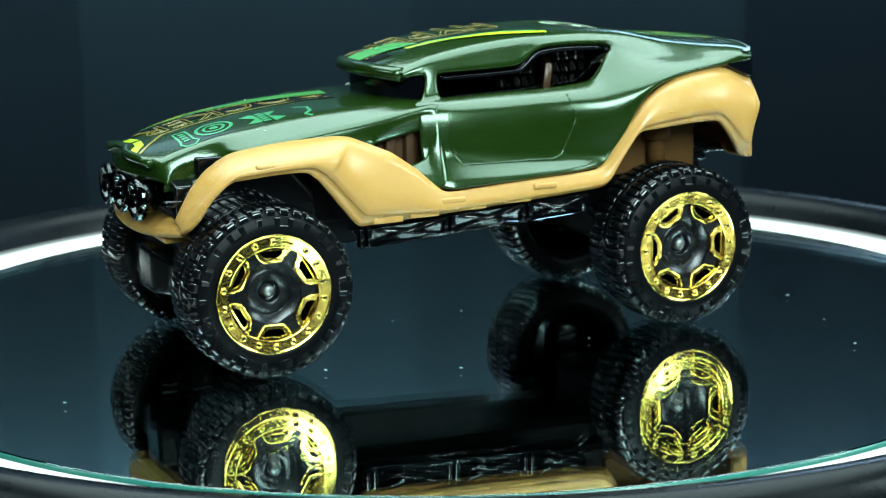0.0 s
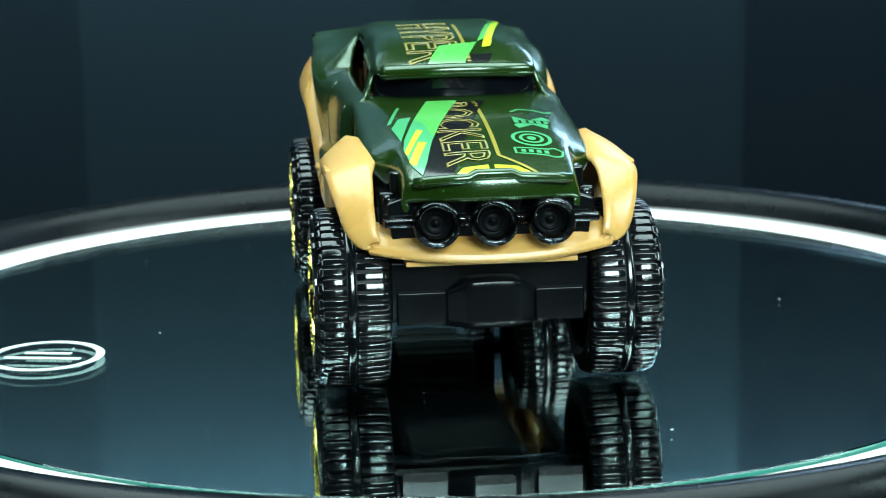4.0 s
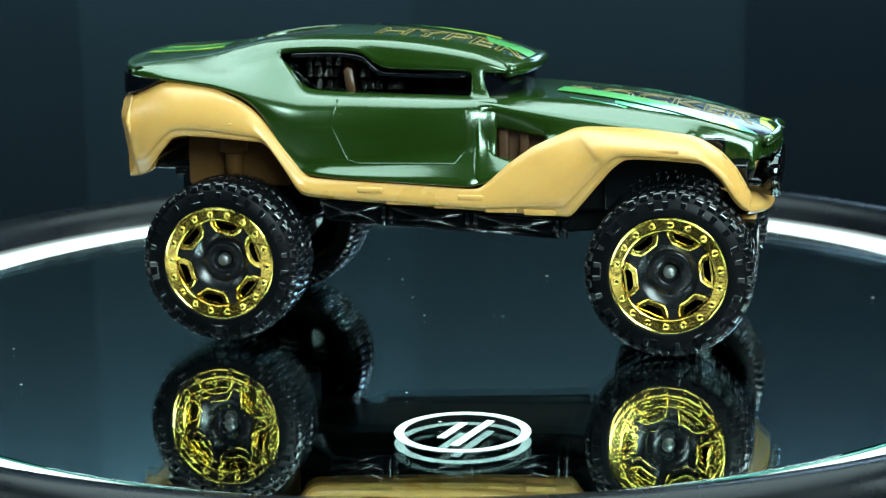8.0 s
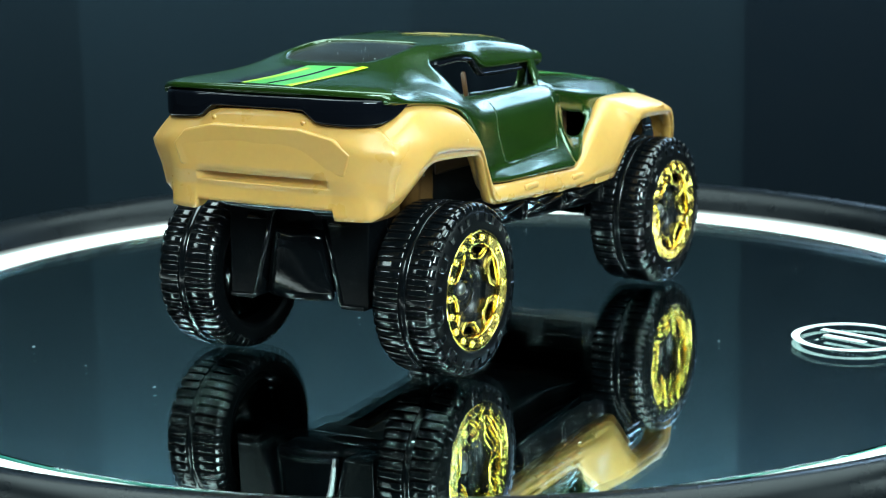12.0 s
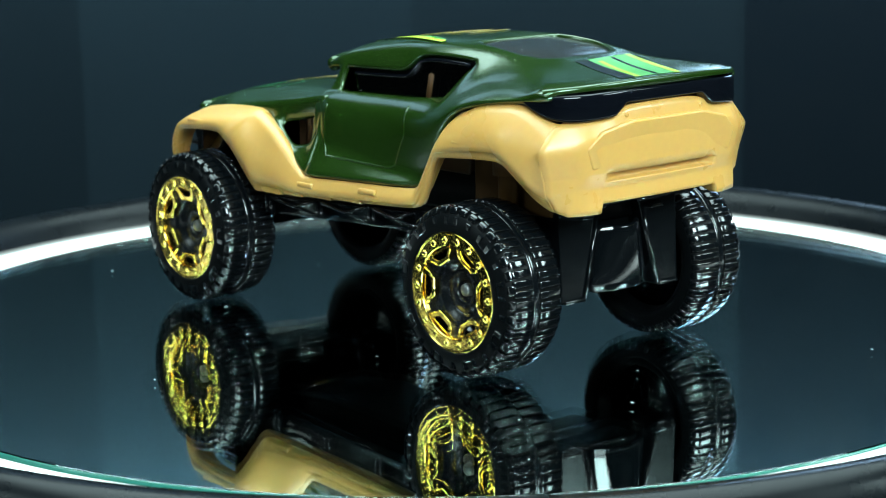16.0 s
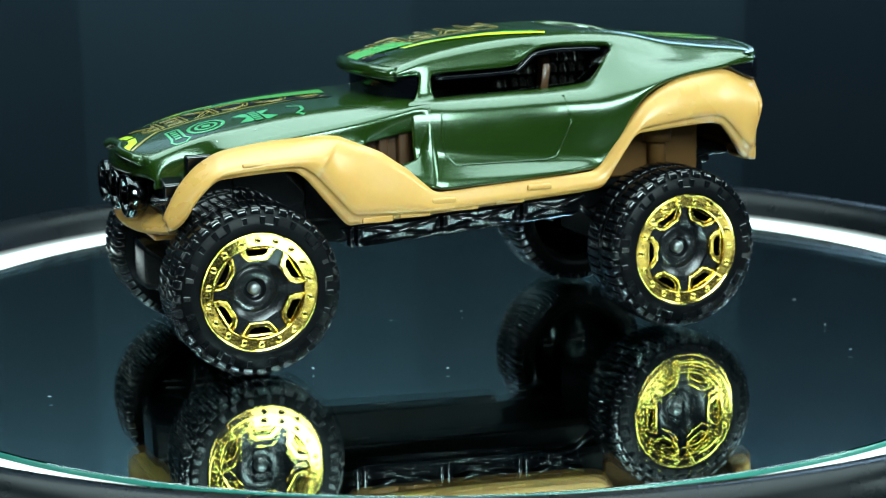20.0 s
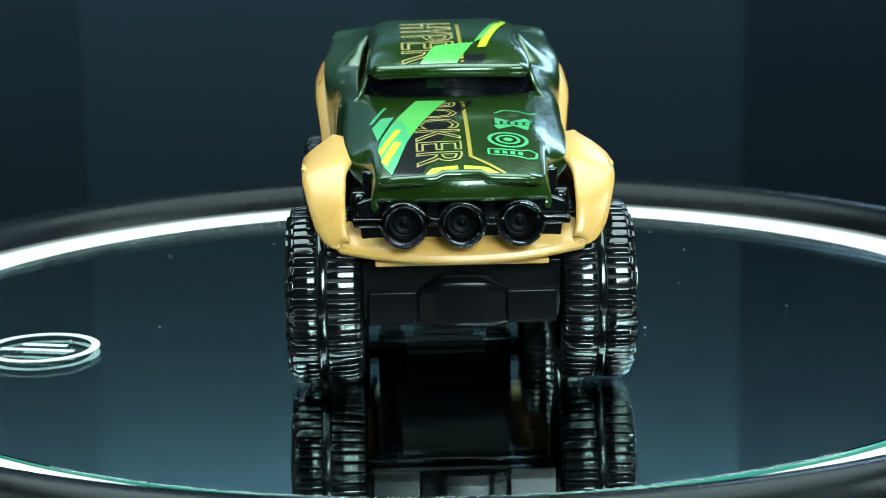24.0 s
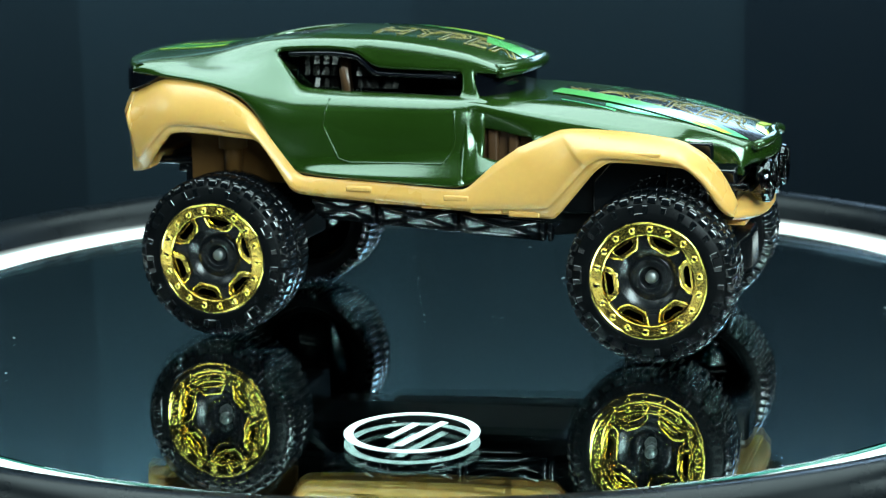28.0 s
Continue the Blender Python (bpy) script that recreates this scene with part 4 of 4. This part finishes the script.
def make_wheel():
    """The wheel lies on the y axis, its outer face towards +y."""
    prof = [(6.55, 2.6), (6.57, 3.75), (6.66, 3.82), (7.5, 3.74), (8.4, 3.45), (8.8, 3.0), (TYRE_R, 2.5), (TYRE_R + 0.08, 0.55), (TYRE_R + 0.1, 0.5), (TYRE_R + 0.1, -0.5), (TYRE_R + 0.08, -0.55), (TYRE_R, -3.1), (8.8, -3.75), (8.2, -4.0), (7.2, -4.1), (6.6, -3.8), (6.3, -2.0)]
    wheel = part("wheel", hard_lathe(prof, 96), SIDEWALL, car, "black off-road tyre with block tread on a gold rim")
    part("centre_band", hard_lathe([(TYRE_R - 0.1, 0.46), (TYRE_R + 0.16, 0.40), (TYRE_R + 0.2, 0.0), (TYRE_R + 0.16, -0.40), (TYRE_R - 0.1, -0.46)], 96), RUBBER, wheel, "smooth glossy band round the tread")
    outer = tread_mesh("lug_outer", 0.40, [(0.50, LUG_R - 0.12), (0.62, LUG_R), (1.6, LUG_R), (2.7, LUG_R - 0.06), (3.0, LUG_R - 0.2)])
    inner = tread_mesh("lug_inner", 0.40, [(-0.50, LUG_R - 0.12), (-0.62, LUG_R), (-1.7, LUG_R), (-3.1, LUG_R - 0.08), (-3.75, 9.12), (-4.0, 8.5)])
    shoulder_lug = tread_mesh("lug_shoulder", 0.52, [(2.85, LUG_R - 0.14), (3.0, LUG_R - 0.16), (3.26, 9.14), (3.40, 8.84), (3.40, 8.6)])
    long_block, short_block = sector_mesh("wall_block", 2.2, 7.3, 8.3, 3.4, 3.76), sector_mesh("wall_block_short", 2.2, 7.5, 8.3, 3.4, 3.74)
    bridge = sector_mesh("wall_bridge", 3.8, 7.3, 7.5, 3.4, 3.86)
    pieces = []
    for i in range(54):
        pieces += [(outer, 360 * (i + 0.5) / 54), (inner, 360 * i / 54)]
    for i in range(36):
        pieces.append((shoulder_lug, 10 * i))
    for i in range(9):
        pieces += [(long_block, 40 * i - 5.5), (bridge, 40 * i), (long_block, 40 * i + 5.5), (short_block, 40 * i + 20)]
    for me, degrees in pieces:
        ob = new("tread_lug" if me in (outer, inner, shoulder_lug) else "wall_lug", me)
        ob.parent = wheel
        ob.rotation_euler = (0, radians(degrees), 0)
    # gold beadlock ring with its bolt holes
    part("gold_ring", hard_lathe([(5.0, 1.7), (5.02, 2.98), (5.1, 3.06), (6.28, 3.06), (6.36, 3.14), (6.5, 3.12), (6.56, 2.3)], 96), GOLD, wheel, "gold chrome rim ring")
    hole = bmesh.new()
    bmesh.ops.create_cone(hole, cap_ends=True, segments=12, radius1=0.2 * MM, radius2=0.2 * MM, depth=0.12 * MM, matrix=Matrix.Rotation(math.pi / 2, 4, "X"))
    first = part("bolt_hole", hole, BLACK, wheel)
    boss = part("bolt_collar", lathe([(0.18, 3.15), (0.23, 3.24), (0.32, 3.22), (0.38, 3.12), (0.40, 3.0)], 14, "y"), GOLD, wheel)
    for i in range(18):
        a = 2 * math.pi * (i + 0.5) / 18
        for ob, y in ((first, 3.09), (boss, 0.0)):
            if i:
                ob = new(ob.name.split(".")[0], ob.data)
                ob.parent = wheel
            ob.location = (5.7 * MM * math.sin(a), y * MM, 5.7 * MM * math.cos(a))
    # dished black centre with six windows framed in gold
    part("rim_barrel", lathe([(6.2, 2.2), (6.0, -1.6), (0.0, -1.7)], 64, "y"), BLACK, wheel)
    part("hub_dish", hard_lathe([(3.75, 0.9), (3.7, 1.78), (3.55, 1.82), (2.6, 1.25), (2.5, 1.1), (2.4, 1.28), (1.2, 1.3), (1.1, 0.5), (0, 0.5)], 64), RIM, wheel, "black dished hub")
    part("axle_tip", lathe([(0.0, 1.42), (0.45, 1.4), (0.66, 1.22), (0.7, 0.5), (0, 0.5)], 24, "y"), STEEL, wheel, "grey metal axle end")
    for i in range(6):
        a0 = 60 * i + 30

        def at(r, d, h):
            return Vector((r * math.sin(radians(a0 + d)), h - 0.16 * (5.0 - r), r * math.cos(radians(a0 + d)))) * MM

        edge = [(5.1, -25), (4.75, -22.5), (4.3, -21.5), (3.58, -16), (3.58, 16), (4.3, 21.5), (4.75, 22.5), (5.1, 25)]
        gap = [(4.95, -13), (4.8, -15.5), (4.35, -15), (3.96, -10), (3.96, 10), (4.35, 15), (4.8, 15.5), (4.95, 13)]
        fb = bmesh.new()
        loops = [[fb.verts.new(at(r, d, h)) for r, d in ring] for ring, h in ((edge, 1.8), (edge, 2.78), (gap, 2.78), (gap, 2.45))]
        for la, lb in zip(loops, loops[1:]):
            for k in range(8):
                fb.faces.new((la[k], la[(k + 1) % 8], lb[(k + 1) % 8], lb[k]))
        bmesh.ops.recalc_face_normals(fb, faces=fb.faces[:])
        bmesh.ops.bevel(fb, geom=[e for e in fb.edges if not e.is_boundary], offset=0.06 * MM, segments=2, affect="EDGES")
        part("window_frame", fb, GOLD, wheel, "gold spoke window frame", smooth=False)
        part("frame_bead", tube([at(r, d, 2.78) / MM for r, d in edge[1:7]], 0.12, sides=6), GOLD, wheel, "raised gold bead")
        spoke = [(r * math.sin(radians(60 * i + d)), 1.75 + 0.1 * (r - 3.6), r * math.cos(radians(60 * i + d))) for r, d in ((3.5, -15), (3.5, 15), (4.25, 9.5), (5.05, 8.5), (5.05, -8.5), (4.25, -9.5))]
        bm = bmesh.new()
        bm.faces.new([bm.verts.new(Vector(p) * MM) for p in spoke])
        part("spoke", bm, RIM, wheel, "black spoke", smooth=False, mods=[("SOLIDIFY", 0.5 * MM)])
        b = bmesh.new()
        bmesh.ops.create_cone(b, cap_ends=True, segments=8, radius1=0.2 * MM, radius2=0.16 * MM, depth=0.26 * MM, matrix=Matrix.Rotation(math.pi / 2, 4, "X"))
        ob = part("hub_bolt", b, RIM, wheel)
        ob.location = (1.85 * MM * math.sin(radians(60 * i)), 1.36 * MM, 1.85 * MM * math.cos(radians(60 * i)))
    # the rim stands out level with the bulging sidewall
    for ob in wheel.children:
        if ob.name.split(".")[0] not in ("tread_lug", "wall_lug", "centre_band"):
            ob.location.y += 0.65 * MM
    return wheel


wheel = make_wheel()
wheel.matrix_basis = pose(26.0 * MM, 14.3 * MM, 9.42 * MM, 0, 30, 0)
copy_thing(wheel, pose(-25.3 * MM, 14.3 * MM, 9.42 * MM, 0, 0, 0))
copy_thing(wheel, pose(26.0 * MM, -14.3 * MM, 9.42 * MM, 0, 8, 180))
copy_thing(wheel, pose(-25.3 * MM, -14.3 * MM, 9.42 * MM, 0, 18, 180))


# ---- seams and printed graphics, laid on the shells ----
deps = bpy.context.evaluated_depsgraph_get()
SKIN = [BVHTree.FromObject(hood, deps), BVHTree.FromObject(cabin, deps)]


def drop(x, y):
    """The height of the painted shell above (x, y), in millimetres."""
    best = None
    for tree in SKIN:
        p = tree.ray_cast(Vector((x, y, 60)) * MM, Vector((0, 0, -1)))[0]
        if p is not None and (best is None or p.z / MM > best):
            best = p.z / MM
    return best


def flank(x, z, side):
    """The painted side at (x, z)."""
    best = 12.0
    for tree in SKIN:
        p = tree.ray_cast(Vector((x, side * 40, z)) * MM, Vector((0, -side, 0)))[0]
        if p is not None:
            best = max(best, side * p.y / MM)
    return side * best


def lay(bm, lift):
    """Lets a flat (x, y) pattern fall on the shell."""
    gone = []
    for v in bm.verts:
        h = drop(v.co.x / MM, v.co.y / MM)
        if h is None:
            gone.append(v)
        else:
            v.co.z = (h + lift) * MM + v.co.z
    bmesh.ops.delete(bm, geom=gone, context="VERTS")
    bmesh.ops.recalc_face_normals(bm, faces=bm.faces[:])
    return bm


def decal(name, outline, ink_material, lift, label=""):
    bm = sheet(outline, 0)
    bmesh.ops.triangulate(bm, faces=bm.faces[:])
    for _ in range(6):
        long = [e for e in bm.edges if e.calc_length() > 0.8 * MM]
        if not long:
            break
        bmesh.ops.subdivide_edges(bm, edges=long, cuts=1)
        bmesh.ops.triangulate(bm, faces=bm.faces[:])
    return part(name, lay(bm, lift), ink_material, car, label)


def hoop(cx, cy, r0, r1, n=40):
    bm = bmesh.new()
    a = [bm.verts.new(Vector((cx + r0 * math.cos(6.2832 * k / n), cy + r0 * math.sin(6.2832 * k / n), 0)) * MM) for k in range(n)]
    b = [bm.verts.new(Vector((cx + r1 * math.cos(6.2832 * k / n), cy + r1 * math.sin(6.2832 * k / n), 0)) * MM) for k in range(n)]
    for k in range(n):
        bm.faces.new((a[k], a[(k + 1) % n], b[(k + 1) % n], b[k]))
    return bm


def stroke(points, width):
    """A flat line of that width through (x, y) points, finely stepped."""
    pts = []
    for (ax, ay), (bx, by) in zip(points, points[1:]):
        n = max(1, int(math.hypot(bx - ax, by - ay) / 0.8))
        pts += [(ax + (bx - ax) * k / n, ay + (by - ay) * k / n) for k in range(n)]
    pts.append(points[-1])
    rows = []
    for k, p in enumerate(pts):
        a, b = pts[max(0, k - 1)], pts[min(len(pts) - 1, k + 1)]
        d = Vector((b[0] - a[0], b[1] - a[1])).normalized() * width / 2
        rows.append([(p[0] - d.y, p[1] + d.x, 0), (p[0] + d.y, p[1] - d.x, 0)])
    return grid(rows)


def lettering(name, text, x0, x1, y0, y1, thick, lift, label):
    """Outlined letters that read towards the nose."""
    cu = bpy.data.curves.new("letters", "FONT")
    cu.body, cu.size, cu.fill_mode, cu.bevel_depth, cu.bevel_resolution, cu.resolution_u = text, 1.0, "NONE", 0.019, 0, 2
    ob = new("letters", cu)
    bpy.context.view_layer.update()
    me = bpy.data.meshes.new_from_object(ob.evaluated_get(bpy.context.evaluated_depsgraph_get()))
    bpy.data.objects.remove(ob)
    bm = bmesh.new()
    bm.from_mesh(me)
    for _ in range(2):
        bmesh.ops.subdivide_edges(bm, edges=[e for e in bm.edges if e.calc_length() > 0.2], cuts=1)
    xs, ys = [v.co.x for v in bm.verts], [v.co.y for v in bm.verts]
    for v in bm.verts:
        fx, fy = (v.co.x - min(xs)) / (max(xs) - min(xs)), (v.co.y - min(ys)) / (max(ys) - min(ys))
        v.co = Vector((x0 + fx * (x1 - x0), y0 + fy * (y1 - y0), v.co.z * thick)) * MM
    part(name, lay(bm, lift), INK_GOLD, car, label)


# bonnet
decal("bonnet_stripe", [(11.8, -4.0), (12.2, -0.7), (14.7, -1.4), (22.1, -3.55), (28.2, -5.25), (32.8, -6.25), (35.0, -6.95), (32.9, -7.8), (29.2, -8.3), (26.9, -8.0), (21.3, -6.6)], INK_TEAL, 0.13, "teal green diagonal stripe")
decal("bonnet_band", [(11.8, -4.0), (12.2, -0.7), (14.7, -1.4), (22.1, -3.55), (27.0, -4.95), (21.8, -5.6), (20.7, -6.4)], INK_GREEN, 0.145, "bright green diagonal band")
decal("bonnet_stripe", [(12.2, -0.6), (12.2, 2.5), (15.1, 1.6), (23.1, -0.5), (31.6, -2.7), (34.9, -3.6), (36.6, -4.1), (35.3, -6.9), (32.8, -6.2), (28.2, -5.2), (22.1, -3.5), (14.7, -1.35)], INK_BLACK, 0.06, "black diagonal stripe")
decal("bonnet_patch", [(19.0, -7.9), (18.8, -6.5), (26.8, -8.3), (22.3, -8.9)], INK_TEAL, 0.05, "teal green patch")
decal("bonnet_patch", [(20.4, -9.2), (13.9, -7.6), (13.8, -7.2), (20.5, -8.8)], INK_TEAL, 0.05)
decal("bonnet_flash", [(29.9, -8.25), (24.1, -6.4), (24.7, -5.8), (30.8, -7.95)], INK_YELLOW, 0.16, "lime yellow flash")
decal("bonnet_flash", [(32.1, -8.0), (27.8, -6.6), (28.3, -5.8), (33.2, -7.4)], INK_YELLOW, 0.16)
decal("nose_bracket", [(36.8, -4.0), (35.1, -2.9), (34.8, -0.3), (35.7, -0.3), (35.9, -1.5), (37.0, -2.2)], INK_YELLOW, 0.075, "lime yellow bracket")
decal("nose_bracket", [(34.8, 0.3), (35.1, 2.6), (36.7, 4.5), (36.9, 2.8), (35.9, 1.8), (35.7, 0.3)], INK_YELLOW, 0.075)
part("pin_line", lay(stroke([(12.4, 1.1), (32.6, 1.1), (36.7, 5.1)], 0.42), 0.06), INK_GOLD, car, "gold pin line")
lettering("bonnet_lettering", "ROCKER", 13.2, 34.6, -4.5, 0.4, 1.2, 0.095, "gold outlined word along the bonnet")
part("target_mark", lay(hoop(27.9, 5.2, 1.75, 2.15), 0.05), INK_TEAL, car, "teal target rings")
part("target_mark", lay(hoop(27.9, 5.2, 0.95, 1.3), 0.05), INK_TEAL, car)
part("target_mark", lay(hoop(27.9, 5.2, 0.05, 0.5, 16), 0.05), INK_TEAL, car)
part("tag_outline", lay(stroke([(30.6, 3.0), (30.6, 6.4), (30.2, 7.2), (30.8, 8.0), (31.8, 7.8), (32.2, 7.0), (32.0, 6.2), (32.0, 3.0), (30.6, 3.0)], 0.28), 0.05), INK_TEAL, car, "teal outlined tag")
for y in (3.6, 4.4, 5.2, 6.0):
    decal("tag_mark", [(30.95, y), (31.65, y), (31.65, y + 0.5), (30.95, y + 0.5)], INK_TEAL, 0.05)
decal("cross_mark", [(20.4, 4.3), (21.7, 4.2), (24.6, 7.5), (23.2, 7.8)], INK_TEAL, 0.05, "teal crossed bars")
decal("cross_mark", [(23.5, 4.0), (24.8, 4.4), (21.5, 8.3), (20.2, 7.6)], INK_TEAL, 0.055)
decal("cross_band", [(21.9, 3.9), (23.1, 4.1), (22.9, 8.2), (21.7, 8.0)], GREEN, 0.07)
for y in (4.2, 5.0, 5.8, 6.6, 7.4):
    decal("mark_bar", [(22.0, y), (22.9, y), (22.9, y + 0.5), (22.0, y + 0.5)], INK_TEAL, 0.085)
part("bow_scroll", lay(stroke([(18.4, 4.4), (17.0, 5.4), (17.2, 7.0), (18.2, 8.2), (17.6, 9.0)], 0.4), 0.05), INK_TEAL, car)
# roof
decal("roof_stripe", [(8.7, -3.5), (3.4, -1.6), (2.2, 3.0), (9.0, 0.6)], INK_GREEN, 0.13, "bright green diagonal stripe")
decal("roof_stripe", [(2.2, 3.0), (-11.4, 6.3), (-12.0, 7.6), (-0.1, 4.7)], INK_GREEN, 0.13)
decal("roof_flash", [(4.1, 3.3), (-12.4, 7.0), (-12.2, 7.7), (3.9, 4.3)], INK_YELLOW, 0.16, "lime yellow flash")
decal("roof_patch", [(8.6, 0.7), (6.4, 0.8), (5.9, 4.3), (8.4, 3.5)], INK_BLACK, 0.055, "black patch")
part("roof_pin_line", lay(stroke([(-8.5, 1.4), (8.8, 1.4)], 0.4), 0.06), INK_GOLD, car)
lettering("roof_lettering", "HYPER", -9.4, 8.2, -5.5, 0.7, 1.2, 0.095, "gold outlined word along the roof")
# tail deck
decal("deck_stripe", [(-28.4, 2.7), (-28.4, 0.8), (-37.6, 3.0), (-37.4, 5.0)], INK_BLACK, 0.055, "black diagonal stripe")
decal("deck_stripe", [(-28.4, 0.8), (-27.8, -5.6), (-37.8, -2.8), (-37.6, 3.0)], INK_GREEN, 0.045, "bright green stripe")
decal("deck_flash", [(-29.4, 0.3), (-29.4, -0.4), (-37.7, 2.3), (-37.6, 3.0)], INK_YELLOW, 0.075, "lime yellow flash")
decal("deck_flash", [(-27.6, -5.6), (-27.6, -6.5), (-37.8, -3.7), (-37.8, -2.8)], INK_YELLOW, 0.075)
decal("deck_line", [(-28.4, -2.6), (-28.4, -3.2), (-37.6, -0.6), (-37.6, 0.0)], INK_BLACK, 0.05)
# door seams
for side in (1, -1):
    seam = []
    for (ax, az), (bx, bz) in zip(*(lambda p: (p, p[1:]))([(-12.2, 27.6), (-12.7, 24.7), (-10.9, 20.9), (-9.6, 20.5), (1.6, 20.7), (2.6, 22.0), (2.9, 23.5), (2.7, 27.2)])):
        seam += [(ax + (bx - ax) * k / 6, az + (bz - az) * k / 6) for k in range(6)]
    part("door_seam", tube([(x, flank(x, z, side) - side * 0.08, z) for x, z in seam], 0.15, sides=6), GREEN, car, "raised door outline")


# specks of dust on the rear window and the paint
rng = random.Random(11)
specks = bmesh.new()
glaze = BVHTree.FromObject(bpy.data.objects["rear_window"], deps)
for k in range(46):
    if k < 14:
        x, y = rng.uniform(-26.5, -18), rng.uniform(-6, 6)
        p = glaze.ray_cast(Vector((x, y, 60)) * MM, Vector((0, 0, -1)))[0]
        h = p.z / MM if p else None
    else:
        x, y = rng.uniform(-37, 35), rng.uniform(-10, 10)
        h = drop(x, y)
    if h is None:
        continue
    s = rng.uniform(0.025, 0.07)
    specks.faces.new([specks.verts.new(Vector((x + s * dx * rng.uniform(0.6, 1.4), y + s * dy * rng.uniform(0.6, 1.4), h + 0.09)) * MM) for dx, dy in ((-1, -0.7), (1, -1), (0.8, 1), (-0.8, 0.8))])
tagged(part("specks", specks, WHITE, car, "fine pale dust specks", smooth=False), kind="stuff")


# ---- movement ----
def turn(t):
    """The plate's turn in degrees: a steady motor that slows very slightly, with late offsets fitted to the camera's
    view.
    """
    s = t - 14.0
    view_offset = np.interp(t, [24.5, 25.0, 26.5, 27.0, 27.5, 28.0], [0.0, -0.65, -0.45, -0.25, 0.15, 0.25])
    return 248.28 + 17.768 * s - 0.00845 * s * s - 0.0000325 * s**3 + float(view_offset)


def motions():
    times = [0.5 * k for k in range(57)]
    walk(disc, [(t, pose(0, 0, 0, 0, 0, turn(t))) for t in times])
    seat = pose(-0.00196, -0.00166, 0.00005, 0, 0, 206.7)
    walk(car, [(t, pose(0, 0, 0, 0, 0, turn(t)) @ seat) for t in times])


motions()
